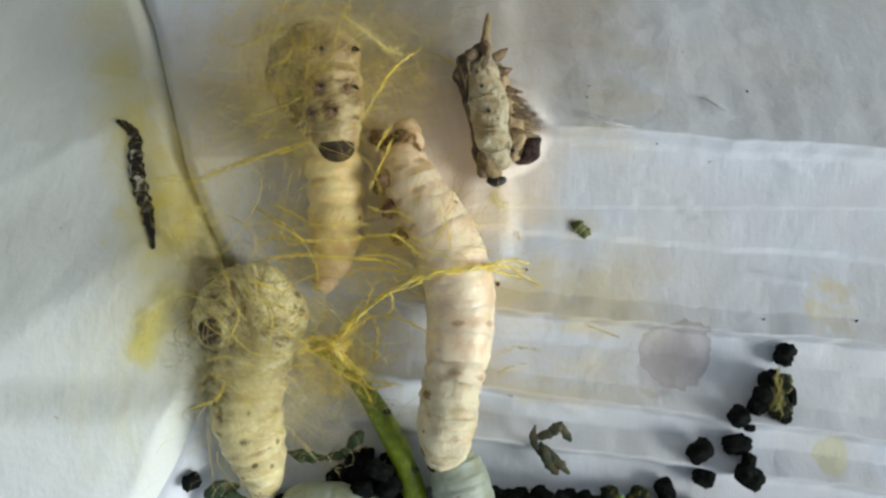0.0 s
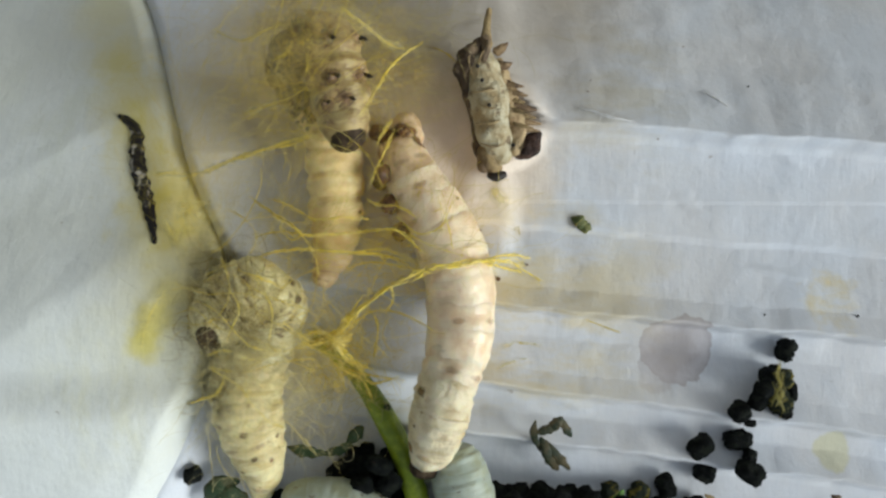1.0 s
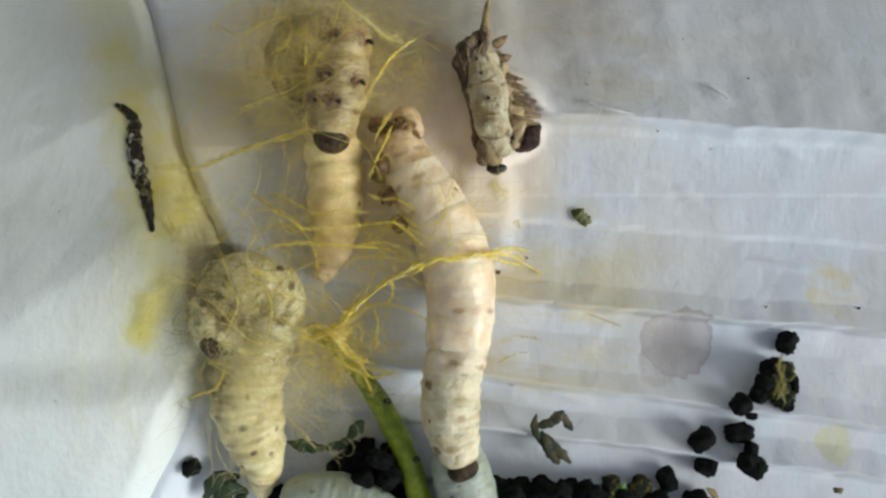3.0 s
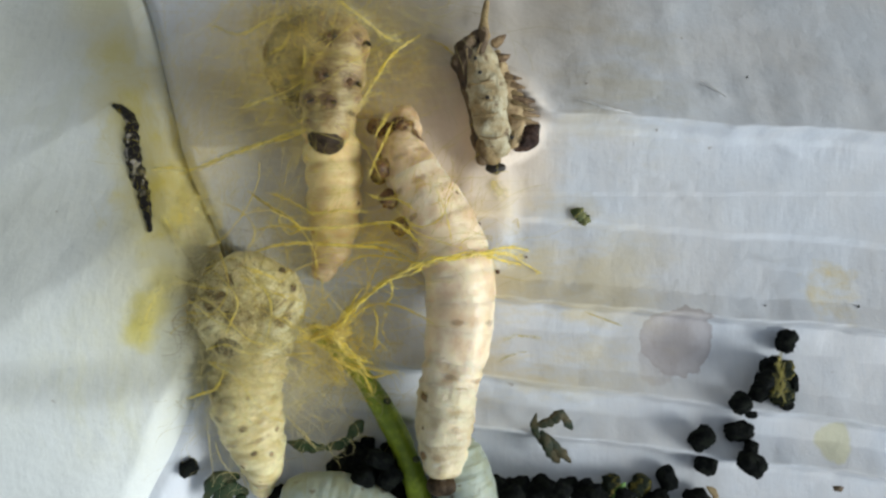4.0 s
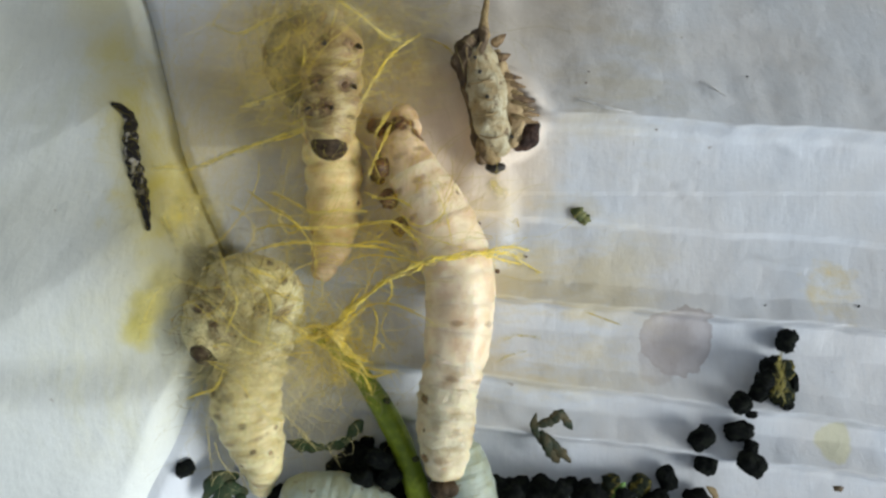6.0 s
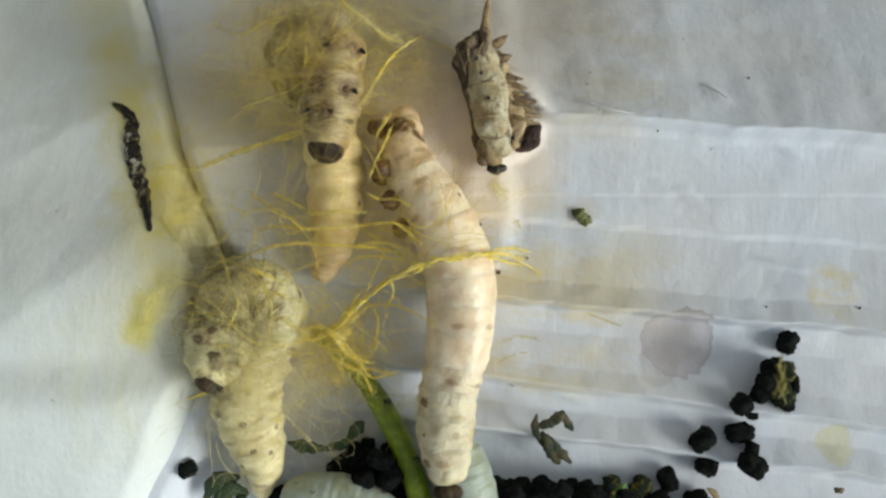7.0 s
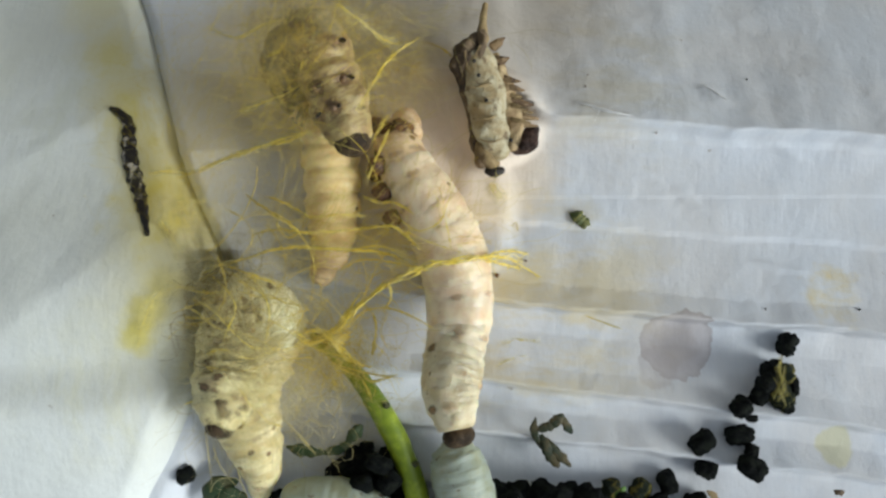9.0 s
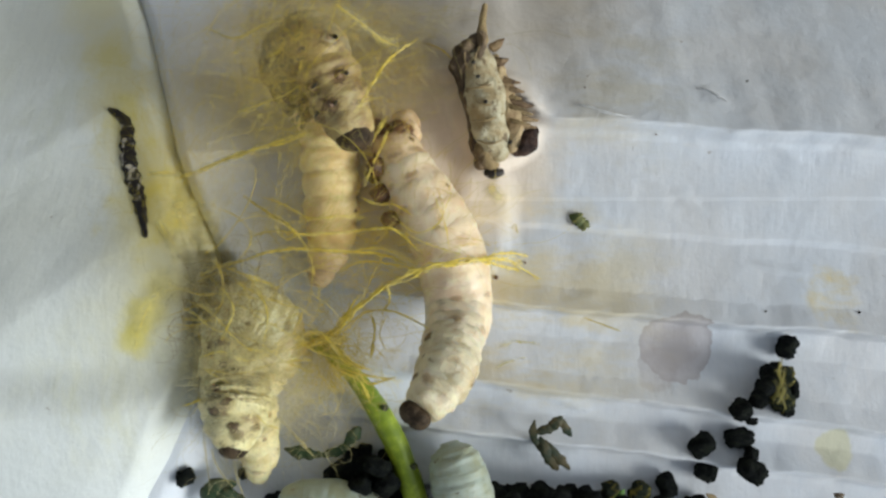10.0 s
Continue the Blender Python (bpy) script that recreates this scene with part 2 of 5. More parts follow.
DRY = skin_material("dry_skin", (0.55, 0.51, 0.36), (0.38, 0.29, 0.15), wrinkle=2.6, sss=0.0, blotch=0.09, dark=(0.17, 0.115, 0.06), rough=0.75)
DRYTAN = skin_material("dry_tan_skin", (0.34, 0.25, 0.12), (0.12, 0.08, 0.04), wrinkle=2.4, sss=0.0, rough=0.75, blotch=0.05, dark=(0.05, 0.035, 0.025))
DRYBROWN = skin_material("dry_brown_skin", (0.33, 0.23, 0.12), (0.13, 0.08, 0.045), wrinkle=2.4, sss=0.0, rough=0.7, blotch=0.04, dark=(0.05, 0.03, 0.02))
DRYBELLY = skin_material("dry_belly_skin", (0.50, 0.38, 0.21), (0.30, 0.20, 0.10), wrinkle=2.4, sss=0.0, rough=0.75, blotch=0.05, dark=(0.10, 0.06, 0.035))
DRYDARK = skin_material("dry_dark_skin", (0.20, 0.14, 0.08), (0.06, 0.04, 0.025), wrinkle=2.6, sss=0.0, rough=0.75, blotch=0.06, dark=(0.02, 0.015, 0.012))
DRYHEAD = plain_material("dry_head_shell", (0.085, 0.050, 0.038), (0.030, 0.019, 0.016), 500, 0.8, 0.2, 1.0, 0.4, 0.62, 0.0008)


# ---- building helpers ----
def mesh_of(name, bm, material, smooth=True):
    me = bpy.data.meshes.new(name)
    bm.to_mesh(me)
    bm.free()
    me.materials.append(material)
    if smooth:
        for p in me.polygons:
            p.use_smooth = True
    return me


def part(name, bm, material, parent, label="", smooth=True):
    ob = new(name, mesh_of(name, bm, material, smooth))
    ob.parent = parent
    return tagged(ob, label)


def grid_mesh(bm, place, nu, nv):
    vs = [[bm.verts.new(place(i / nu, j / nv)) for j in range(nv + 1)] for i in range(nu + 1)]
    for i in range(nu):
        for j in range(nv):
            bm.faces.new((vs[i][j], vs[i + 1][j], vs[i + 1][j + 1], vs[i][j + 1]))


def smoothstep(a, b, x):
    t = min(1.0, max(0.0, (x - a) / (b - a)))
    return t * t * (3 - 2 * t)


def spline(points, n):
    """n places along a smooth curve through the points, evenly spaced."""
    p = [Vector(q) for q in points]
    p = [p[0] * 2 - p[1]] + p + [p[-1] * 2 - p[-2]]
    fine = []
    for i in range(1, len(p) - 2):
        for k in range(24):
            t = k / 24
            a, b, c, d = p[i - 1:i + 3]
            fine.append(0.5 * ((2 * b) + (c - a) * t + (2 * a - 5 * b + 4 * c - d) * t * t + (3 * b - a - 3 * c + d) * t ** 3))
    fine.append(p[-2])
    run = [0.0]
    for a, b in zip(fine, fine[1:]):
        run.append(run[-1] + (b - a).length)
    out, k = [], 0
    for i in range(n):
        s = run[-1] * i / (n - 1)
        while k < len(run) - 2 and run[k + 1] < s:
            k += 1
        f = (s - run[k]) / max(1e-9, run[k + 1] - run[k])
        out.append(fine[k].lerp(fine[k + 1], min(1.0, f)))
    return out, run[-1]


def frames_along(pts, up=Vector((0, 0, 1))):
    """A turning frame at each place, carried along without twist: z along the curve, y to the back."""
    out = []
    n = up.copy()
    for i in range(len(pts)):
        t = (pts[min(i + 1, len(pts) - 1)] - pts[max(i - 1, 0)]).normalized()
        n = (n - t * n.dot(t)).normalized()
        out.append(Matrix((n.cross(t), n, t)).transposed())
    return out


def tube(bm, pts, radius, sides=8, lump=0.0, seed=0.0, flat=1.0):
    """A closed tube through the places; radius: a number for each place, or one."""
    fr = frames_along(pts)
    rs = list(radius) if isinstance(radius, (list, tuple)) else [radius] * len(pts)
    if sides > 7:
        for deg in (35, 60, 80):
            c, q = math.cos(radians(deg)), math.sin(radians(deg))
            a, b = (rs[0], rs[-1]) if deg == 35 else ends
            if deg == 35:
                ends, tips = (a, b), (pts[0], pts[-1])
            pts = [tips[0] - fr[0].col[2] * a * q * 0.8] + list(pts) + [tips[1] + fr[-1].col[2] * b * q * 0.8]
            rs = [a * c] + rs + [b * c]
            fr = [fr[0]] + fr + [fr[-1]]
    rings = []
    for i, (p, m) in enumerate(zip(pts, fr)):
        r = rs[i]
        ring = []
        for k in range(sides):
            a = 2 * math.pi * k / sides
            d = m @ Vector((math.cos(a), math.sin(a) * flat, 0))
            w = 1.0 + (lump * noise.noise(p * 700 + d * 1.5 + Vector((seed, 0, 0))) if lump else 0.0)
            ring.append(bm.verts.new(p + d * r * w))
        rings.append(ring)
    for a, b in zip(rings, rings[1:]):
        for k in range(sides):
            bm.faces.new((a[k], a[(k + 1) % sides], b[(k + 1) % sides], b[k]))
    bm.faces.new(list(reversed(rings[0])))
    bm.faces.new(rings[-1])
    return bm


def ball(bm, place, size, u=14, v=9, lump=0.0, seed=0.0, turn=None):
    got = bmesh.ops.create_uvsphere(bm, u_segments=u, v_segments=v, radius=1.0)["verts"]
    for w in got:
        c = w.co.copy()
        k = 1.0 + (lump * noise.noise(c * 1.8 + Vector((seed, 3.1, 0))) if lump else 0.0)
        c = Vector((c.x * size[0], c.y * size[1], c.z * size[2])) * k
        w.co = (turn @ c if turn else c) + Vector(place)
    return bm


def empty(name, place):
    ob = new(name)
    ob.empty_display_size = 0.005
    ob.location = place
    return ob


# ---- the paper-lined box ----
# the line where the flap leaves the floor, south to north
FLAP_FOOT = [(-53.72, -71.22, 0), (-47.17, -50.49, 0), (-41.62, -36.56, 0), (-37.64, -28.93, 0), (-35.15, -23.13, 0), (-31.84, -16.50, 0), (-30.84, -8.21, 0), (-32.17, -0.75, 0),
             (-36.40, 9.20, 0), (-39.63, 18.06, -1), (-43.43, 27.70, -3), (-47.71, 38.39, -6), (-56.48, 56.21, -11), (-65.21, 79.02, -16)]
FLAP_CURVE, _ = spline(FLAP_FOOT, 241)
FOOT_Y, FOOT_X = [p.y for p in FLAP_CURVE], [p.x for p in FLAP_CURVE]

# folds across the sheet: height of the line at x = 0 and its slope, and the height of the paper there
FOLD_LINES = [(120.0, -0.06, -60), (20.56, -0.066, 3.4), (19.45, -0.066, 0.7), (18.49, -0.066, 0.2), (16.66, -0.07, 0.2), (5.72, -0.075, 0.62), (5.06, -0.075, 0.28),
              (-3.07, -0.084, 1.7), (-6.05, -0.086, 3.1), (-6.95, -0.086, -0.2), (-8.29, -0.086, -0.5), (-10.28, -0.100, -0.85), (-14.84, -0.12, 0.17), (-17.49, -0.125, 1.4), (-18.55, -0.125, -0.7), (-19.32, -0.125, -0.9),
              (-21.47, -0.125, -1.02), (-25.12, -0.125, 0.8), (-26.25, -0.125, -1.4), (-27.11, -0.125, -1.7), (-31.42, -0.12, -1.53), (-33.91, -0.12, -0.85), (-35.24, -0.12, -2.04), (-140.0, -0.1, -2.04)]


def paper_height(x, y):
    """The paper's height in millimetres."""
    wave = 0.7 * noise.noise(Vector((x * 0.07, y * 0.02, 3.3))) + 0.3 * noise.noise(Vector((x * 0.3, y * 0.05, 6.1)))
    # the northern crease swings away round the dried larva and softens there
    bow = 1 - smoothstep(6, 16, x)
    ys = [a + s * x + wave + (6.0 * bow if 18 < a < 100 else 0.0) for a, s, h in reversed(FOLD_LINES)]
    hs = [h * (1 - 0.6 * bow) if h == 3.4 else h for a, s, h in reversed(FOLD_LINES)]
    share = smoothstep(-22, 4, x)
    h = float(np.interp(y, ys, hs))
    soft = float(np.interp(y, [-140, -40, 15, 120], [-1.2, -0.4, 1.0, -54.0]))
    h = soft + (h - soft) * share * (1.5 if y < 8 else 1.1)
    # the paper is pressed down where the flap meets it, and swells behind the dried larva
    near = x - float(np.interp(y, FOOT_Y, FOOT_X))
    h -= 1.5 * math.exp(-(near / 1.1) ** 2) if y > -16 else 0.0
    h -= 9.0 * smoothstep(0.3, -2.2, near + 2.5 * smoothstep(-8, -18, y))
    h -= 1.6 * math.exp(-((x + 24) / 8.0) ** 2) * smoothstep(-2, -12, y)
    h -= 1.4 * smoothstep(3, 7, near) * (1 - smoothstep(9, 18, near)) * smoothstep(-16, -23, y)
    h += 3.4 * (1 - smoothstep(0, 5.5, near)) * smoothstep(-14, -22, y)
    e = ((x - 8.6) / 6.4) ** 2 + ((y - 19.5) / 7.4) ** 2
    h += 1.2 * (1 - smoothstep(0.6, 1.05, e))
    e = ((x - 6.0) / 4.6) ** 2 + ((y - 6.5) / 10.5) ** 2
    h += 0.9 * (1 - smoothstep(0.5, 1.1, e))
    h += 0.30 * noise.noise(Vector((x * 0.05, y * 0.09, 1.7))) + 0.12 * noise.noise(Vector((x * 0.2, y * 0.25, 4.2)))
    return h


# short sharp wrinkles: their two ends and height
WRINKLES = [((46.51, 17.33, 0), (53.39, 12.35, 0), 0.15), ((37.47, 24.54, 0), (42.12, 20.81, 0), 0.25), ((18.74, 21.47, 0), (27.19, 18.99, 0), 0.22), ((34.16, 10.20, 0), (37.81, 5.47, 0), 0.2),
            ((45.27, -1.16, 0), (52.73, -3.23, 0), 0.2), ((28.69, 11.69, 0), (32.83, 9.20, 0), 0.15), ((42.78, -9.87, 0), (52.73, -13.60, 0), 0.3), ((14.59, -20.64, 0), (22.88, -23.13, 0), 0.2)]


def wrinkle_height(x, y):
    h = 0.0
    for a, b, rise in WRINKLES:
        dx, dy = b[0] - a[0], b[1] - a[1]
        t = ((x - a[0]) * dx + (y - a[1]) * dy) / (dx * dx + dy * dy)
        if -0.1 < t < 1.1:
            off = abs((x - a[0]) * dy - (y - a[1]) * dx) / math.hypot(dx, dy)
            if off < 2:
                h += 1.9 * rise * math.exp(-(off / 0.45) ** 2) * smoothstep(-0.1, 0.3, t) * (1 - smoothstep(0.7, 1.1, t))
    return h


def paper_floor():
    bm = bmesh.new()

    def place(u, v):
        x, y = float(np.interp(u, [0, 0.08, 0.5, 1], [-130, -56, -24, 140])), -110 + 168 * v
        return V((x, y, paper_height(x, y) + wrinkle_height(x, y)))
    grid_mesh(bm, place, 300, 620)
    ob = new("floor", mesh_of("floor", bm, PAPER))
    th = ob.modifiers.new("thickness", "SOLIDIFY")
    th.thickness, th.offset = 0.00015, -1
    tagged(ob, "creased white paper lining, stained with yellow silk, its patchy brightness painted in", "paper floor", kind="structure")


def flap_point(u, v):
    """u: share from the foot to the far edge, v: share along the foot."""
    foot = FLAP_CURVE[min(len(FLAP_CURVE) - 1, int(v * (len(FLAP_CURVE) - 1) + 0.5))]
    d = -0.6 + 66.0 * u
    x, y = foot.x - d * 0.97, foot.y + d * 0.12
    north = smoothstep(-8, 16, y)
    h = float(np.interp(d, [-0.6, 0, 2, 9, 30, 66], [-7.0, -2.5, 0.8, 2.4, 4.2 + 2.6 * north, 6.2 + 9.1 * north])) + min(0.0, -0.10 * max(0.0, y - 18))
    h += 3.4 * smoothstep(-14, -22, y)
    # two slanting creases
    for x0, y0, slope, drop in ((-48.5, 20.9, 0.63, 0.17), (-48.1, -2.4, 0.84, 0.13)):
        q = y - (y0 + slope * (x - x0))
        h -= drop * max(0.0, q)
    # it stands up behind the curled worm
    h += 9.0 * smoothstep(0.0, 4.2, d) * math.exp(-((y + 8) / (16.0 if y > -8 else 23.0)) ** 2)
    h += 0.35 * noise.noise(Vector((x * 0.06, y * 0.06, 8.0))) * smoothstep(0, 8, d)
    return x, y, h


def paper_flap():
    bm = bmesh.new()
    grid_mesh(bm, lambda u, v: V(flap_point(u, v)), 120, 240)
    bmesh.ops.reverse_faces(bm, faces=bm.faces[:])
    ob = new("wall_west", mesh_of("wall_west", bm, FLAP))
    th = ob.modifiers.new("thickness", "SOLIDIFY")
    th.thickness, th.offset = 0.00015, -1
    return tagged(ob, "white paper side of the box with slanting creases", "paper wall", kind="structure")


def flap_height(x, y):
    """The flap's height over a place, in millimetres."""
    best = min(range(len(FLAP_CURVE)), key=lambda i: abs(FLAP_CURVE[i].y + 0.12 * (FLAP_CURVE[i].x - x) - y))
    d = (FLAP_CURVE[best].x - x) / 0.97
    return flap_point((d + 0.6) / 66.0, best / (len(FLAP_CURVE) - 1))[2]


def block(name, lo, hi, material, label, category):
    bm = bmesh.new()
    got = bmesh.ops.create_cube(bm, size=1.0)["verts"]
    for w in got:
        w.co = V([lo[i] + (w.co[i] + 0.5) * (hi[i] - lo[i]) for i in range(3)])
    bmesh.ops.bevel(bm, geom=bm.edges[:], offset=0.0004, segments=2, affect="EDGES")
    return tagged(new(name, mesh_of(name, bm, material, False)), label, category, kind="structure")


paper_floor()
flap = paper_flap()
block("wall_east", (140, -112, -46), (142, 58, 10), CARD, "unseen grey cardboard side added to the box", "box wall")
# added out of view, tall enough to keep sky light off the northern paper
block("shade_wall_north", (-132, 58, -46), (142, 60, 150), CARD, "unseen grey cardboard side added to the box", "box wall")
block("wall_south", (-132, -114, -46), (142, -112, 4), CARD, "unseen grey cardboard side added to the box", "box wall")
block("box_base", (-132, -114, -48), (142, 60, -46), CARD, "grey cardboard base of the box", "box base")


# ---- silkworms ----
TIMES = (0.0, 0.5, 1.0, 1.5, 2.0, 2.5, 4.0, 4.5, 5.0, 5.5, 7.0, 7.5, 8.0, 8.5, 9.0, 9.5, 10.0)
MOVING = []
MOVING_AT = {}


def segment_mesh(spine, radius, folds, index, overlap, seed, material, lump=0.05, swell=0.965, belly=0.94):
    """One ring of the body: bulging, closed at both ends, z along the body, y to the back.
    spine(s) gives the place and turn of the ring's axis at the share s of its length."""
    bm = bmesh.new()
    sides, rows = 30, 14
    rings = []
    for j in range(rows + 1):
        s = j / rows
        r = radius(s)
        bulge = swell + (1 - swell) * (1 - abs(2 * s - 1) ** 2.6)
        if folds:
            bulge *= 1 - (0.05 if folds == 3 else 0.02) * (0.5 + 0.5 * math.cos(2 * math.pi * s * folds)) * (0.4 + 0.6 * math.sin(math.pi * s))
        if j in (0, rows):
            bulge *= 0.93
        ring = []
        for k in range(sides):
            a = 2 * math.pi * k / sides
            d = Vector((math.cos(a), math.sin(a) * (belly if math.sin(a) < 0 else 1.0), 0))
            g = index + (s - 0.5) * overlap
            w = 1 + lump * (noise.noise(Vector((d.x * 1.6, d.y * 1.6, g * 0.9 + seed))) + 0.6 * noise.noise(Vector((d.x * 4, d.y * 4, g * 3.2 + seed))) + (0.5 * noise.noise(Vector((d.x * 8, d.y * 8, g * 7 + seed))) if folds == 3 else 0))
            ring.append(bm.verts.new(spine(s) @ (d * r * bulge * w)))
        rings.append(ring)
    for a, b in zip(rings, rings[1:]):
        for k in range(sides):
            bm.faces.new((a[k], a[(k + 1) % sides], b[(k + 1) % sides], b[k]))
    bm.faces.new(list(reversed(rings[0])))
    bm.faces.new(rings[-1])
    return mesh_of("segment", bm, material)


def head_mesh(r):
    """Two rounded lobes, a face plate and jaws, z forwards."""
    bm = bmesh.new()
    for side in (-1, 1):
        ball(bm, (side * r * 0.22, 0, 0), (r * 0.84, r * 0.86, r * 0.70), 18, 12)
        ball(bm, (side * r * 0.2, -r * 0.25, r * 0.5), (r * 0.16, r * 0.16, r * 0.2), 8, 6)
    ball(bm, (0, -r * 0.1, r * 0.25), (r * 0.42, r * 0.5, r * 0.40), 12, 8)
    return mesh_of("head", bm, HEAD)


def marks_on(seg, r, z, angles, size, material, name="mark"):
    """Soft marks that lie on the skin: half width, half length and lift."""
    skin = BVHTree.FromPolygons([v.co for v in seg.data.vertices], [tuple(p.vertices) for p in seg.data.polygons])
    for a in angles:
        bm = bmesh.new()
        uv = bm.loops.layers.uv.new("UVMap")
        n = 8
        rows, at = [], {}
        for i in range(n + 1):
            row = []
            for j in range(n + 1):
                p, q = 2 * i / n - 1, 2 * j / n - 1
                w = radians(a) + p * size[0] / r
                d = Vector((-math.sin(w), math.cos(w), 0))
                start = d * r * 3 + Vector((0, 0, z + q * size[1]))
                hit = skin.ray_cast(start, -d)[0]
                if hit is None:
                    hit = d * r + Vector((0, 0, z + q * size[1]))
                v = bm.verts.new(hit + d * (0.00007 + 0.25 * size[2] * max(0.0, 1 - p * p - q * q)))
                at[v] = (p, q)
                row.append(v)
            rows.append(row)
        for i in range(n):
            for j in range(n):
                f = bm.faces.new((rows[i][j], rows[i][j + 1], rows[i + 1][j + 1], rows[i + 1][j]))
                for loop in f.loops:
                    loop[uv].uv = at[loop.vert]
        part(name, bm, material, seg)


def angle_to(ob, way):
    """The angle round a ring that faces a way in the world."""
    d = MOVING_AT[ob.name].to_3x3().transposed() @ Vector(way)
    return math.degrees(math.atan2(-d.x, d.y))


def mark_at(segs, place, size, material, name="mark"):
    """A mark on the upper side of the ring nearest to a place seen from above."""
    p = V((place[0], place[1], 0))
    rings = [s for s in segs if s[0].name.startswith("segment")]
    ob, r = min(rings, key=lambda s: (MOVING_AT[s[0].name].translation.xy - p.xy).length)
    m = MOVING_AT[ob.name]
    off = p.xy - m.translation.xy
    along = (m.to_3x3() @ Vector((0, 0, 1))).xy.normalized()
    z = off.dot(along)
    off = (off - along * z) / r
    if off.length > 0.92:
        off = off * (0.92 / off.length)
    marks_on(ob, r, max(-0.0012, min(0.0012, z)), (angle_to(ob, (off.x, off.y, math.sqrt(1 - off.length_squared))),), (size[0] * MM, size[1] * MM, size[2] * MM), material, name)


def legs_on(seg, r, length, spread, size, material, name="leg", middle=180, z=0.0):
    for side in (-1, 1):
        a = radians(middle + side * spread)
        d = Vector((-math.sin(a), math.cos(a), 0))
        pts, _ = spline([d * r * 0.8 + Vector((0, 0, z)), d * (r + length * 0.5) + Vector((0, 0, z)), d * (r + length) + Vector((0, 0, z - length * 0.25))], 6)
        bm = bmesh.new()
        tube(bm, pts, [size, size * 0.95, size * 0.85, size * 0.7, size * 0.5, size * 0.25], 8)
        part(name, bm, material, seg)


def silkworm(label, spines, radii, count, skins, head=True, head_r=2.2, overlap=1.2, thorax=3, smooth=0.976, curl=99, reference=8, rolls=(0, 0.0)):
    """spines: for each of TIMES the places along the body, tail first, in millimetres.
    radii: places along the body (0 to 1) and radius in mm there."""
    ref, length = spline([V(p) for p in spines[reference]], count + 1)
    root = empty("silkworm", (ref[0].x, ref[0].y, 0))
    tagged(root, label, "silkworm", "silkworms")
    segs = []
    step = length / count
    gap = 1.5 - min(overlap, 1.5) / 2 - 0.4 if head else 0.0

    def radius_at(u):
        """The body's radius at a share of its length, pinched between its rolls."""
        return float(np.interp(u, radii[0], radii[1])) * MM * (1 - rolls[1] * abs(math.cos(math.pi * rolls[0] * u)) ** 5)

    def axis_of(sp):
        path = [V(p) - root.location for p in sp]
        path[-1] = path[-1] + (path[-1] - path[-2]).normalized() * gap * step
        pts, _ = spline(path, 8 * count + 1)
        return pts, frames_along(pts)
    pts, fr = axis_of(spines[reference])

    def axis_at(k):
        c = min(max(k, 0.0), 8.0 * count - 0.001)
        n = int(c)
        p = pts[n].lerp(pts[n + 1], c - n)
        q = fr[n].to_quaternion().slerp(fr[n + 1].to_quaternion(), c - n)
        p = p + q @ Vector((0, 0, (k - c) * step / 8))
        return Matrix.Translation(p) @ q.to_matrix().to_4x4()
    for i in range(count):
        lap = 3.0 if i >= curl else overlap if i < count - 6 else min(overlap, 1.5)
        u0, u1 = (i + 0.5 - lap / 2) / count, (i + 0.5 + lap / 2) / count
        r0, r1 = radius_at(u0), radius_at(u1)
        if i == count - 1 and head:
            ob = new("head", head_mesh(head_r * MM))
        else:
            f = 3 if i >= count - 1 - thorax else 0 if i >= curl or rolls[0] else 2
            home = axis_at(8 * i + 4).inverted()
            ob = new("segment", segment_mesh(lambda q: home @ axis_at(8 * (i + 0.5 + (q - 0.5) * lap)), lambda q: radius_at(u0 + (u1 - u0) * q), f, i, lap, count * 3.7,
                                             skins[min(i * len(skins) // count, len(skins) - 1)], 0.13 if f == 3 else (0.12 if i >= curl else 0.06), 0.94 if f == 3 else (0.996 if i >= curl else smooth)))
        ob.parent = root
        if i == 0:
            bm = bmesh.new()
            ball(bm, (0, 0, -step * lap / 2), (r0 * 0.92, r0 * 0.90, r0 * 0.85), 20, 12, 0.15, count)
            part("tail_tip", bm, skins[0], ob)
        segs.append((ob, (r0 + r1) / 2))
    rows = [[] for _ in segs]
    for t, sp in zip(TIMES, spines):
        at, turn = axis_of(sp)
        for i in range(count):
            k = 8 * count - round(8 * gap) if head and i == count - 1 else 8 * i + 4
            rows[i].append((t, Matrix.Translation(at[k]) @ turn[k].to_4x4()))
    for (ob, r), rr in zip(segs, rows):
        ob.matrix_basis = rr[reference][1]
        MOVING_AT[ob.name] = Matrix.Translation(root.location) @ rr[reference][1]
        MOVING.append((ob, rr))
    return root, segs


# the cream worm in the middle: its front half swings
MID_CHEST = [(0.46, -22.16, 9), (-0.46, -22.36, 8), (-0.46, -21.55, 9), (-0.53, -20.75, 10), (-0.30, -18.58, 12), (1.29, -20.60, 10), (0.23, -23.19, 7), (0.31, -23.34, 7),
             (0.08, -23.50, 7), (0.47, -23.50, 7), (0.23, -23.81, 7), (0.31, -23.81, 7), (0.47, -23.50, 7), (0.84, -21.55, 9), (1.12, -18.58, 12), (1.17, -15.31, 14), (0.22, -15.67, 14)]
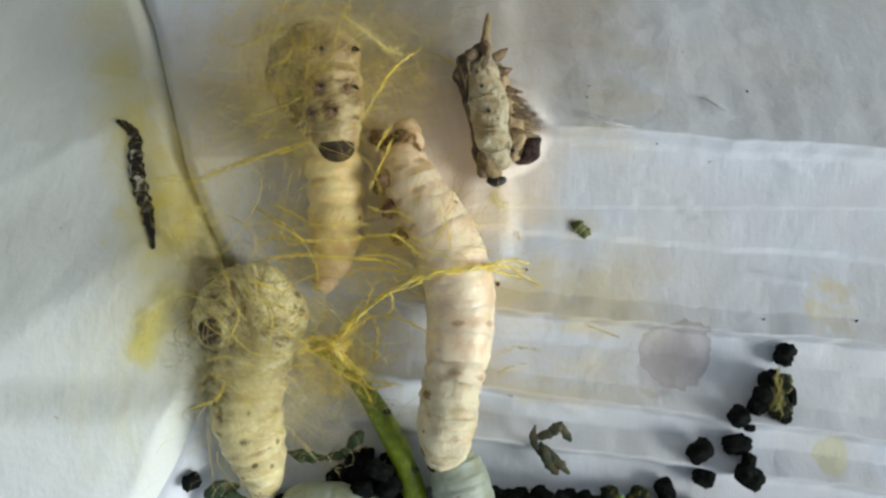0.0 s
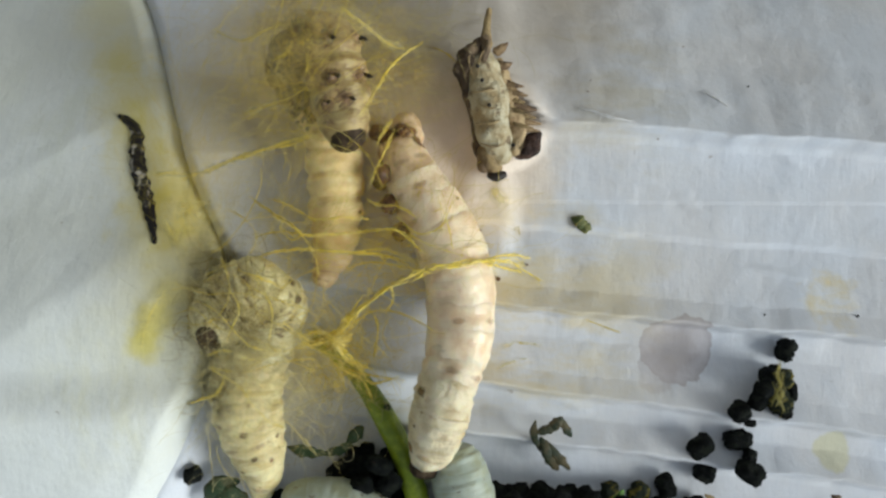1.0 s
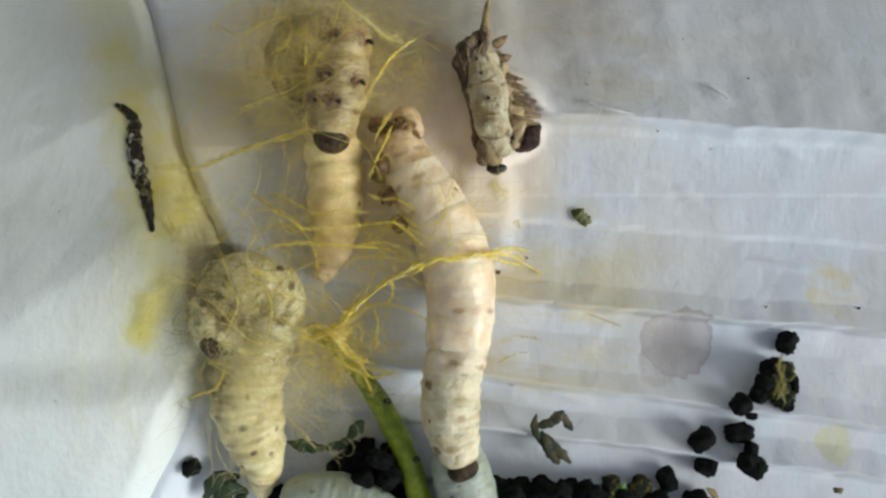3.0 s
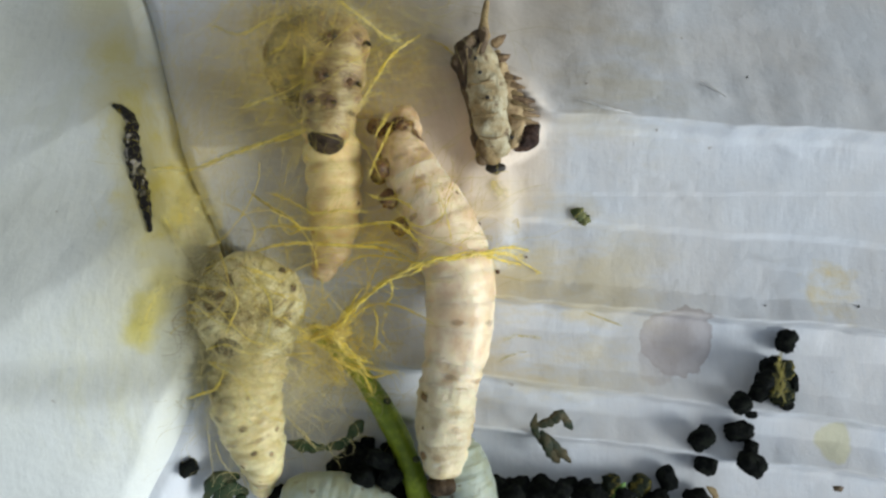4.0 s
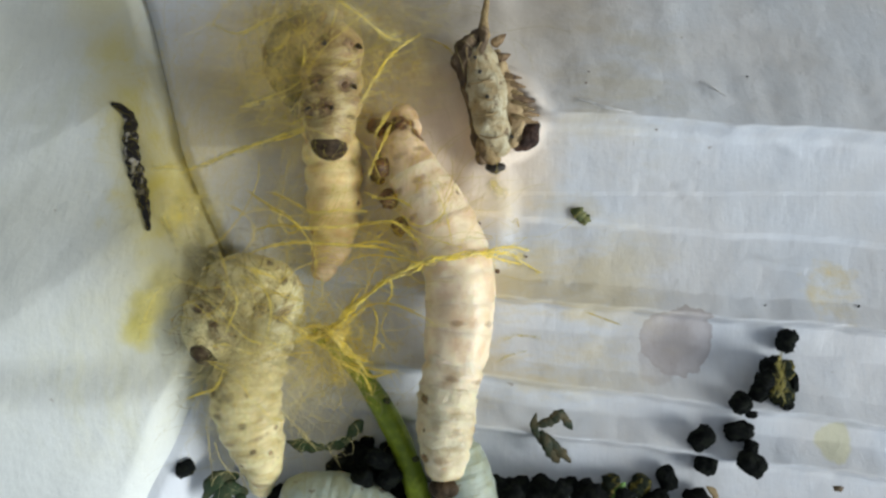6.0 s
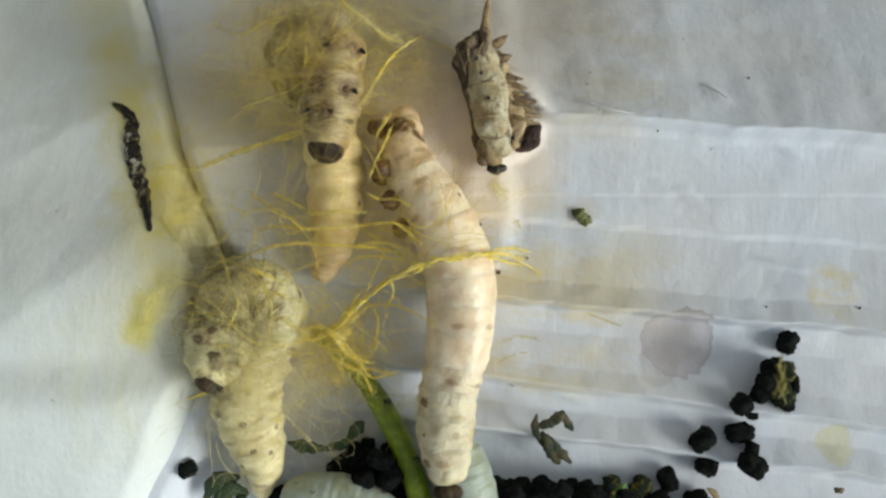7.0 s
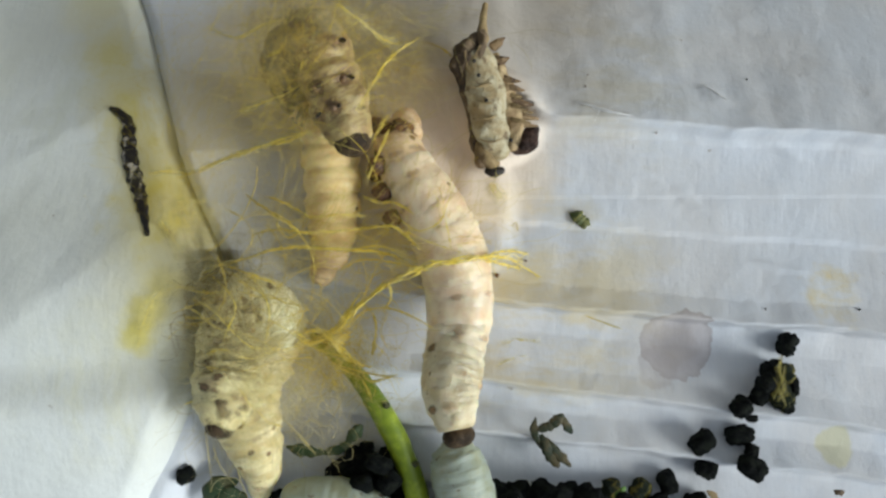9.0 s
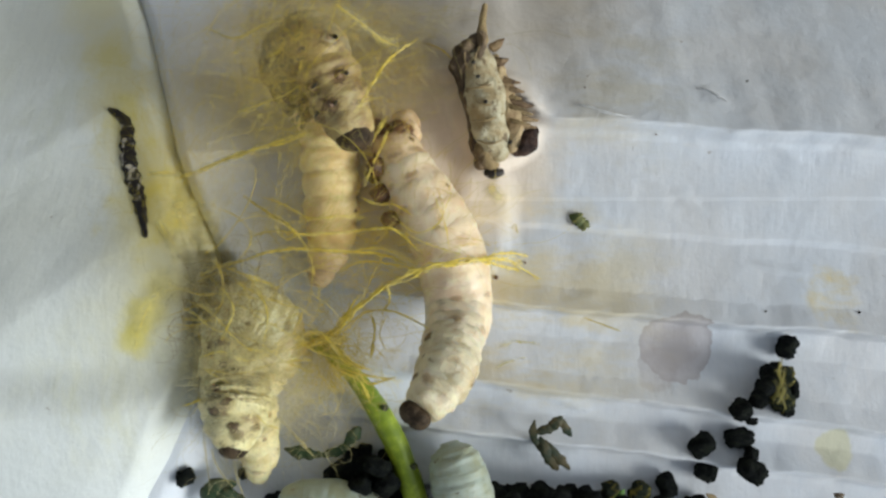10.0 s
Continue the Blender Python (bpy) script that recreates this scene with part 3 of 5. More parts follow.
MID_HEAD = [(-0.16, -28.45, 4), (-2.00, -30.37, 4), (-2.54, -29.80, 5), (-1.25, -27.40, 7), (1.51, -25.38, 11), (3.76, -27.53, 9), (-0.16, -32.71, 7), (0.23, -32.71, 7),
            (0.62, -33.02, 7), (0.08, -33.02, 7), (0.70, -33.49, 7), (0.62, -33.65, 7), (1.09, -33.02, 7), (2.61, -27.69, 9), (2.14, -23.73, 13), (-2.08, -20.48, 16), (-3.20, -19.85, 17)]
MID_TAIL = [(-5.15, 17.30, 4), (-6.20, 15.18, 5), (-3.86, 9.92, 6), (-0.16, 3.37, 6.5), (1.88, -2.27, 6.5), (2.43, -6.98, 6.5), (2.04, -12.47, 6.5)]
spines = [MID_TAIL[:-1] + [(2.04, max(-12.47, a[1] + 5.2), 6.5 + 0.35 * (a[2] - 7)), a, b] for a, b in zip(MID_CHEST, MID_HEAD)]
mid_worm, mid_segs = silkworm("plump cream silkworm raising its brown head, lying on the paper", spines,
    [(0, 0.05, 0.12, 0.22, 0.35, 0.5, 0.62, 0.75, 0.84, 0.89, 0.93, 0.96, 1.0), (2.3, 3.2, 3.7, 4.5, 4.9, 4.9, 4.7, 4.2, 3.9, 3.5, 2.9, 2.2, 2.0)], 14,
    [TAIL, TAIL] + [CREAM] * 7 + [CHEST] + [THORAX] * 4, smooth=0.965, head_r=2.1, thorax=4, overlap=1.5)

# the folded worm: its tail half lies on the paper, its front half is bent over it and shows the legs
FOLD_CHEST = [(-14.86, 25.97, 13.5), (-14.72, 26.56, 13.5), (-14.72, 26.71, 13.5), (-14.13, 27.15, 13.5), (-13.61, 26.42, 13.5), (-13.39, 26.19, 13.5), (-13.54, 25.83, 13.5), (-13.10, 26.27, 13.5),
              (-13.54, 26.12, 13.5), (-14.27, 25.09, 13.5), (-14.13, 25.09, 13.5), (-14.42, 26.71, 13.5), (-14.72, 25.39, 13.5), (-14.57, 24.94, 13.5), (-14.86, 24.80, 13.5), (-14.86, 25.24, 13.5), (-15.08, 25.39, 13.5)]
FOLD_HEAD = [(-13.99, 15.01, 14), (-13.26, 15.16, 14), (-12.60, 15.53, 14), (-13.55, 15.53, 14), (-13.84, 15.01, 14), (-14.28, 14.57, 14), (-15.09, 14.28, 14), (-15.60, 14.72, 14),
             (-15.67, 13.99, 14), (-14.43, 13.62, 14), (-15.23, 13.11, 14), (-13.77, 15.16, 14), (-12.96, 14.57, 14), (-12.01, 13.55, 14), (-11.42, 14.43, 14), (-12.16, 13.99, 14), (-10.99, 15.31, 14)]
spines = [[(-16.80, -2.10, 3), (-15.71, 1.08, 4), (-15.32, 5.67, 4.5), (-15.48, 12.05, 4.5), (-16.37, 18.20, 5), (-18.91, 21.60, 5.5), (-20.93, 24.13, 7), (-20.77, 26.35, 9.5), (-18.59, 27.69, 12), (-15.94, 27.97, 13.2),
           a.lerp(b, -0.08), a.lerp(b, 0.55), b] for a, b in ((Vector(a), Vector(b)) for a, b in zip(FOLD_CHEST, FOLD_HEAD))]
# the rings of the arch take the skin with painted-in dimness
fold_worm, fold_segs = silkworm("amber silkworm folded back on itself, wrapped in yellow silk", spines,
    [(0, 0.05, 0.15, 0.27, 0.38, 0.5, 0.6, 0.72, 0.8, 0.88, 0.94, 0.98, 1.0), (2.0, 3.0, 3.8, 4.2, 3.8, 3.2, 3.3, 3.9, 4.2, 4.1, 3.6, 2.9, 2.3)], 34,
    [TAIL] * 2 + [AMBER] * 13 + [DIM_ARCH] * 10 + [BELLY] * 9, head_r=2.75, overlap=2.2, thorax=0, smooth=0.985, curl=13, rolls=(15, 0.10))


def nearest(segs, place):
    """The ring nearest to a place."""
    p = V(place)
    return min(segs[:-1], key=lambda s: (MOVING_AT[s[0].name].translation - p).length)


# three pairs of legs on the upturned belly, then the stubs of the arched part
for place, spread, size, lean in (((-13.40, 26.28, 13.5), 30, 0.9, 0.30), ((-14.53, 21.36, 13.8), 28, 0.85, 0.2), ((-15.25, 18.26, 13.9), 22, 0.7, -0.3)):
    ob, r = nearest(fold_segs, place)
    front = angle_to(ob, (lean, 0, 0.94))
    z = max(-0.0014, min(0.0014, (MOVING_AT[ob.name].inverted() @ V(place)).z))
    legs_on(ob, r, 0.45 * MM, spread, 0.85 * size * MM, LEG_BASE, middle=front, z=z)
    for side in (-1, 1):
        a = radians(front + side * spread)
        bm = bmesh.new()
        d = Vector((-math.sin(a - 0.2), math.cos(a - 0.2), 0))
        tube(bm, [d * (r + k * 0.2 * MM + 0.35 * MM) + Vector((0.00012 * k, 0, z + 0.00016 * k)) for k in range(5)], [0.33 * size * MM * w for w in (1.0, 1.1, 0.95, 0.7, 0.3)], 9, 0.2, spread)
        part("claw", bm, BLACK, ob)
    marks_on(ob, r, z, (front + spread, front - spread), (1.8 * MM, 1.5 * MM, 0.2 * MM), PATCH, "leg_ring")
for place, size in (((-22.02, 28.08, 9), (1.6, 1.3)), ((-22.18, 23.51, 7), (1.3, 1.0)), ((-18.89, 19.82, 8), (1.4, 1.0)), ((-18.27, 22.52, 8), (1.3, 1.0)), ((-19.31, 30.48, 10), (1.8, 0.9)), ((-14.48, 29.93, 12), (1.6, 0.7))):
    mark_at(fold_segs, place, (size[0], size[1], 0.2), PATCH, "dark_fold")

g = random.Random(8)
for i in range(15, 33):
    ob, r = fold_segs[i]
    marks_on(ob, r, 0.0, (angle_to(ob, (g.uniform(-1, 1), 0, g.uniform(0.3, 1))),), (g.uniform(0.6, 1.8) * MM, g.uniform(0.4, 0.9) * MM, 0.13 * MM), g.choice((CLUMP, CRESCENT, CRESCENT)), "wrinkle_mark")

for place in ((-23.01, 29.07, 9), (-23.53, 27.01, 8), (-21.24, 30.51, 11), (-18.72, 31.13, 12.5), (-23.27, 24.44, 7)):
    mark_at(fold_segs, place, (1.7, 1.5, 0.15), SPOT, "dark_fold")

# the golden worm beside the flap, hidden in fine silk
BEND_MID = [(-29.97, -7.49, 8.2), (-29.97, -7.65, 8.2), (-30.12, -7.80, 8.2), (-30.20, -7.96, 8.2), (-30.20, -8.11, 8.2), (-30.12, -8.26, 8.2), (-29.43, -7.88, 8.2), (-30.12, -8.26, 8.2),
            (-30.28, -8.26, 8.2), (-30.43, -8.26, 8.2), (-29.89, -9.81, 8.2), (-29.89, -10.97, 8.2), (-29.82, -11.35, 8.2), (-29.51, -12.13, 8.2), (-28.58, -12.59, 8.2), (-28.27, -13.05, 8.2), (-27.73, -13.67, 8.2)]
BEND_HEAD = [(-31.20, -9.47, 10.4), (-31.20, -9.92, 10.4), (-31.50, -11.13, 10.4), (-31.35, -11.59, 10.4), (-31.12, -12.49, 10.4), (-31.50, -13.10, 10.4), (-28.70, -12.95, 10.4), (-31.20, -14.16, 10.4),
             (-31.50, -13.71, 10.4), (-31.96, -13.55, 10.4), (-31.35, -17.79, 10.4), (-30.44, -20.52, 10.4), (-29.99, -21.43, 10.4), (-29.68, -22.79, 10.4), (-29.68, -23.25, 10.4), (-28.77, -24.53, 10.4), (-27.56, -25.67, 10.4)]
DRAWN_IN = [0.0] * 14 + [0.3, 1.5, 3.0]
SUNK = [0.0] * 10 + [1.0, 1.3, 1.6, 2.0, 2.5, 3.0, 3.5]
spines = [[(-26.00, -33.50 + d, 2.5), (-25.75, -30.10 + d * 0.85, 3.5), (-27.25, -23.86 + d * 0.4, 4.5), (-27.80, -18.19, 5), (-26.00, -12.63 - e * 0.7, 5), (-23.90, -8.23 - e, 5.5), (-24.90, -5.54 - e, 7), (-27.39, -5.18 - e, 8), a, (b[0] * 0.980, b[1] * 0.980, 12.6)]
          for a, b, d, e in zip(BEND_MID, BEND_HEAD, DRAWN_IN, SUNK)]
bend_worm, bend_segs = silkworm("golden silkworm curled under a veil of yellow silk", spines,
    [(0, 0.06, 0.15, 0.3, 0.45, 0.6, 0.75, 0.86, 0.94, 1.0), (1.9, 3.0, 4.2, 5.2, 5.2, 4.8, 4.8, 4.8, 3.9, 1.9)], 44,
    [GOLD, GOLD, GOLD, GOLD, HAZEL, FUZZY, FUZZY, FUZZY], head_r=1.95, thorax=0, overlap=2.2, smooth=0.990, curl=18, rolls=(13, 0.06))

for place, size in ((-30.84, -22.55, 9), (0.9, 0.8)), ((-27.31, -23.55, 9), (0.9, 0.7)), ((-26.08, -27.26, 7), (0.6, 0.5)), ((-29.46, -19.87, 9), (1.5, 0.8)), ((-29.84, -16.80, 9), (1.5, 0.9)), ((-30.99, -19.10, 9), (1.2, 1.2)), ((-27.98, -31.55, 5), (1.1, 1.4)), ((-25.57, -32.63, 4), (1.6, 0.9)):
    mark_at(bend_segs[:20], place, (size[0], size[1], 0.06), SPOT if size[0] < 1 else PATCH if size[0] < 1.3 else CRESCENT, "dark_mark")
for i in range(22, 43):
    ob, r = bend_segs[i]
    for _ in range(2 if i < 31 else 1):
        marks_on(ob, r, 0.0, (g.uniform(-85, 85),), (g.uniform(0.9, 2.4) * MM, g.uniform(0.6, 1.5) * MM, 0.05 * MM), g.choice((CLUMP, CLUMP, CRESCENT)), "dark_mark")
    if i % 5 == 1 and i < 31:
        marks_on(ob, r, 0.0, (g.uniform(-60, 60),), (g.uniform(0.9, 1.3) * MM, g.uniform(0.5, 0.8) * MM, 0.35 * MM), SPOT, "dark_fold")
for i, a in ((26, 100), (29, 75), (30, 95), (33, 70), (36, 80), (38, 60), (39, 84), (41, 50)):
    ob, r = bend_segs[i]
    marks_on(ob, r, 0.0, (a, -a), (1.0 * MM, 0.8 * MM, 0.5 * MM), SPOT, "leg_base")

# two chalky worms among the droppings, still
spines = [[(4.91, -52.24, 3.5), (4.35, -44.19, 3.5), (3.70, -36.94, 3.5), (2.50, -31.31, 3.5), (1.29, -27.00, 3)]] * len(TIMES)
chalk_worm, chalk_segs = silkworm("bluish white silkworm lying among the droppings", spines,
    [(0, 0.2, 0.6, 0.85, 0.92, 0.97, 1.0), (3.0, 4.2, 4.5, 4.2, 3.8, 2.9, 1.5)], 14, [CHALK], head=False, thorax=0, overlap=1.4, smooth=0.985)
spines = [[(-23.36, -37.51, 3), (-19.64, -35.34, 3.5), (-14.81, -35.74, 3.5), (-9.18, -38.55, 3.5), (-4.35, -44.19, 3.5), (-1.13, -51.65, 3)]] * len(TIMES)
low_worm, low_segs = silkworm("pale greenish silkworm under silk among the droppings", spines,
    [(0, 0.1, 0.3, 0.7, 1.0), (0.8, 3.3, 3.9, 4.0, 2.6)], 12, [CHALK], head=False, thorax=0, overlap=1.4, smooth=0.985)

for i, a in ((0, 80), (1, 75), (1, 110), (2, 88), (3, 92)):
    ob, r = mid_segs[i]
    bm = bmesh.new()
    t = Matrix.Rotation(radians(a), 3, "Z")
    ball(bm, t @ Vector((0, r * 1.16, 0)), (0.0011, 0.0014, 0.0013), 12, 8, 0.4, i + a, t)
    part("proleg", bm, LEG, ob)
ob, r = mid_segs[0]
marks_on(ob, r, 0.0, (10, -45, 60), (1.7 * MM, 1.2 * MM, 0.4 * MM), TAIL_MARK, "tail_mark")
for place, size in (((-6.62, 17.25, 6), (1.0, 1.1)), ((-5.65, 17.88, 6.5), (1.3, 1.0)), ((-4.39, 17.41, 6.5), (1.0, 0.9)), ((-8.75, 14.45, 7), (1.5, 1.3)), ((-9.68, 12.26, 7), (1.3, 1.6)), ((-7.28, 15.56, 8), (0.8, 1.4)), ((-8.98, 10.45, 8), (0.8, 1.2))):
    mark_at(mid_segs[:4], place, (size[0], size[1], 0.3), TAIL_MARK, "tail_mark")
for i, a in ((1, 30), (1, -20), (2, 62), (2, 15), (3, 60)):
    ob, r = mid_segs[i]
    marks_on(ob, r, 0.0, (a,), (1.4 * MM, 0.6 * MM, 0.05 * MM), CRESCENT, "tail_mark")
for i, a, m in ((10, 72, PATCH), (11, 0, CRESCENT), (11, -66, CRESCENT), (12, 30, CRESCENT), (12, 80, PATCH)):
    ob, r = mid_segs[i]
    marks_on(ob, r, 0.0, (a,), (1.3 * MM, 0.9 * MM, 0.2 * MM), m, "wrinkle_mark")

# spiracles and crescents along the backs
for segs, picks in ((mid_segs, (7, 9)), (bend_segs, (7,))):
    for i in picks:
        ob, r = segs[i]
        marks_on(ob, r, 0.0006, (24, -34), (1.5 * MM, 0.6 * MM, 0.05 * MM), CRESCENT, "crescent_mark")
for segs, picks in ((mid_segs, ((3, -40), (5, -76), (7, -82), (11, 70))), (fold_segs, ((5, 70), (10, -74))), (bend_segs, ((5, 40), (8, 62), (14, 20), (4, -30)))):
    for i, a in picks:
        ob, r = segs[i]
        marks_on(ob, r, 0.0, (a,), (0.42 * MM, 0.5 * MM, 0.1 * MM), PATCH, "spiracle")


# ---- droppings ----
def pellet_mesh(length, r, seed, material):
    """A fluted, rough barrel."""
    bm = bmesh.new()
    rings = []
    for s, k in ((-0.5, 0.45), (-0.46, 0.75), (-0.36, 0.93), (-0.24, 1.0), (-0.12, 1.03), (0.0, 0.97), (0.12, 1.02), (0.24, 1.04), (0.36, 0.94), (0.46, 0.74), (0.5, 0.42)):
        ring = []
        for j in range(18):
            a = 2 * math.pi * j / 18
            c = Vector((math.cos(a) * 1.7, math.sin(a) * 1.7, s * 4 + seed))
            w = 1 + 0.09 * math.cos(6 * a + seed) + 0.30 * noise.noise(c) + 0.22 * noise.noise(c * 2.6) + 0.12 * noise.noise(c * 6.0)
            x = s * length * (1 + 0.25 * noise.noise(c * 1.3 + Vector((7, 0, 0))))
            ring.append(bm.verts.new(Vector((x, math.cos(a) * r * k * w, math.sin(a) * r * k * w))))
        rings.append(ring)
    for a, b in zip(rings, rings[1:]):
        for j in range(18):
            bm.faces.new((a[j], a[(j + 1) % 18], b[(j + 1) % 18], b[j]))
    bm.faces.new(list(reversed(rings[0])))
    bm.faces.new(rings[-1])
    return mesh_of("frass_pellet", bm, material)


PELLETS = [pellet_mesh(3.9 * MM, 1.55 * MM, 1.0, FRASS), pellet_mesh(3.3 * MM, 1.6 * MM, 5.0, FRASS), pellet_mesh(4.4 * MM, 1.45 * MM, 9.0, FRASS),
           pellet_mesh(3.6 * MM, 1.6 * MM, 13.0, FRASS_GREEN), pellet_mesh(3.4 * MM, 1.6 * MM, 17.0, LEG)]


def pellet(place, turn, kind=0, size=1.0, tip=0.0, on=None):
    x, y, z = place
    if z == 0:
        z = (paper_height(x, y) if on is None else on(x, y)) + 1.35 * size
    ob = new("frass_pellet", PELLETS[kind])
    ob.matrix_basis = Matrix.Translation(V((x, y, z))) @ pose(0, 0, 0, turn * 2.3, tip, turn)
    ob.scale = (size * 0.86, size * 0.86, size * 0.86)
    label = "olive green dry dropping on the paper" if kind == 3 else "black dry dropping on the paper"
    return tagged(ob, label, "dropping", "droppings")


CLUSTER = [((50.24, -13.51, 0), 70, 0, 1.0, 10), ((47.92, -17.33, 0), 20, 1, 1.1, 0), ((48.41, -17.15, 4), 100, 3, 0.85, 20), ((45.93, -20.23, 0), 60, 2, 1.0, 0),
           ((48.75, -20.81, 0), 130, 3, 1.15, 0), ((45.60, -18.45, 4.4), 20, 0, 0.85, 15), ((42.61, -22.14, 0), 35, 1, 1.0, 0), ((44.85, -23.96, 0), 0, 1, 0.55, 0),
           ((49.58, -21.97, 0), 80, 0, 0.75, 20), ((50.91, -19.48, 0), 95, 2, 0.7, 0)]
SCATTER = [((37.64, -27.61, 0), 35, 0, 1.1, 0), ((43.44, -26.78, 0), 5, 2, 1.05, 0), ((44.27, -30.76, 0), 140, 0, 1.15, 0), ((38.80, -31.75, 0), 165, 1, 1.05, 0),
           ((33.08, -33.91, 0), 115, 0, 1.0, 0), ((44.85, -28.93, 0), 70, 1, 0.7, 0), ((29.02, -34.90, 0), 50, 3, 1.0, 0), ((37.14, -36.73, 0), 10, 0, 1.0, 0),
           ((24.71, -34.90, 0), 80, 3, 1.0, 0), ((20.40, -35.57, 0), 20, 0, 1.1, 0)]
PILE = [((15.01, -34.90, 0), 140, 2, 1.1, 0), ((10.86, -34.90, 0), 10, 0, 1.1, 0), ((8.37, -35.98, 0), 80, 1, 1.1, 0), ((-24.38, -36.23, 0), 20, 1, 1.0, 0),
           ((-11.94, -30.76, 0), 40, 2, 1.1, 0), ((-13.18, -29.35, 0), 80, 1, 0.9, 0), ((-9.87, -32.42, 0), 120, 0, 1.1, 0), ((-6.96, -31.59, 0), 20, 0, 0.9, 0),
           ((-10.70, -34.90, 0), 60, 1, 1.1, 0), ((-6.96, -35.15, 0), 150, 2, 1.1, 0), ((-13.76, -32.91, 0), 100, 0, 0.9, 0), ((-29.18, -32.25, 0), 110, 1, 0.6, 0)]
for place, turn, kind, size, tip in CLUSTER + SCATTER + PILE:
    pellet(place, turn, kind, size, tip)
for place, turn, kind, size in (((9.70, -35.18, 4), 30, 0, 1.0), ((13.35, -35.73, 0), 100, 1, 1.1), ((16.51, -34.78, 4), 60, 2, 1.0), ((18.32, -34.90, 0), 10, 0, 0.9), ((21.72, -35.18, 4), 130, 0, 1.0),
        ((25.73, -35.50, 4), 70, 1, 1.0), ((31.17, -36.73, 0), 20, 2, 1.0), ((8.37, -34.57, 0), 150, 2, 0.9), ((-11.54, -32.78, 4), 10, 0, 1.0), ((-8.21, -29.76, 0), 70, 1, 0.9), ((-5.72, -33.08, 0), 100, 2, 1.0),
        ((-14.84, -31.01, 0), 30, 0, 0.8), ((-8.98, -29.73, 4), 160, 2, 1.0), ((-16.08, -32.25, 0), 80, 1, 0.8), ((-7.53, -32.38, 4), 40, 0, 1.0), ((-11.11, -28.52, 0), 0, 1, 0.7)):
    pellet(place, turn, kind, size)
for place, size in (((59.61, -8.29, 0), 0.11), ((46.10, -8.12, 0), 0.08), ((45.27, 25.54, 0), 0.08),
        ((46.93, -34.08, 0), 0.09)):
    tagged(pellet(place, 40, 0, size), "tiny dark crumb on the white paper", "crumb", "crumbs")
rolling = pellet((-36.90, -31.34, 0), 25, 0, 0.78)
rnd = random.Random(4)
for i in range(90):
    x = rnd.uniform(-18.57, 41.95)
    y = rnd.uniform(-48, -35.40 - 1.5)
    pellet((x, y, 0 if i % 3 else paper_height(x, y) + 3.6), rnd.uniform(0, 180), rnd.choice((0, 1, 2, 0, 3)), rnd.uniform(0.9, 1.15), rnd.uniform(-15, 15))


# ---- plant bits ----
def green_stem():
    root = empty("leaf_stalk", V((-3.23, -36.40, 0)))
    tagged(root, "fresh green mulberry leaf stalk, silk wound round its tip", "stalk")
    pts, _ = spline([V(p) - root.location for p in ((-18.40, -12.02, 3.2), (-14.90, -14.66, 2.8), (-11.27, -18.74, 2.6), (-7.64, -24.70, 2.4), (-5.04, -30.41, 2.3), (-3.42, -35.86, 2.3), (-1.55, -44.64, 2.3), (-0.73, -51.96, 2.3))], 40)
    bm = bmesh.new()
    tube(bm, pts, [MM * (1.0 + 0.70 * smoothstep(0, 16, i)) for i in range(40)], 18, 0.10)
    part("stalk", bm, STEM, root)
    for k, i in enumerate((12, 20, 27)):
        bm = bmesh.new()
        ball(bm, pts[i] + Vector((0.0012, 0.0006, 0.0014)), (0.0006, 0.0005, 0.0004), 8, 6, 0.3, k)
        part("bud_scar", bm, LEAF, root)


def leaf_strip(name, place, runs, label, material=LEAF):
    """Curled leaf bits: for each run its places and widths."""
    root = empty(name, V((place[0], place[1], 0)))
    tagged(root, label, "leaf bit")
    for pts, width, kind in runs:
        q, _ = spline([V(p) - root.location for p in pts], 18)
        bm = bmesh.new()
        ws = [0.9 * width * MM * (0.08 + 0.92 * math.sin(math.pi * (0.05 + 0.9 * i / 17)) ** 0.8) * (1 + 0.3 * noise.noise(Vector((i * 0.4, width, 2)))) for i in range(18)]
        tube(bm, q, ws, 12, 0.5, width, 0.32)
        part(kind, bm, material, root)


green_stem()
leaf_strip("leaf_shred", (-16.91, -28.93, 0), [([(-22.49, -27.99, 1.2), (-19.98, -28.57, 1.5), (-17.10, -28.71, 1.6)], 1.0, "blade"), ([(-17.51, -28.88, 1.6), (-14.62, -28.09, 1.8), (-12.94, -26.37, 2.2)], 0.7, "blade"),
           ([(-13.78, -26.99, 2), (-12.35, -25.51, 2.4), (-11.78, -26.42, 1.6)], 1.1, "curl")], "curled dark green leaf shred on the paper")
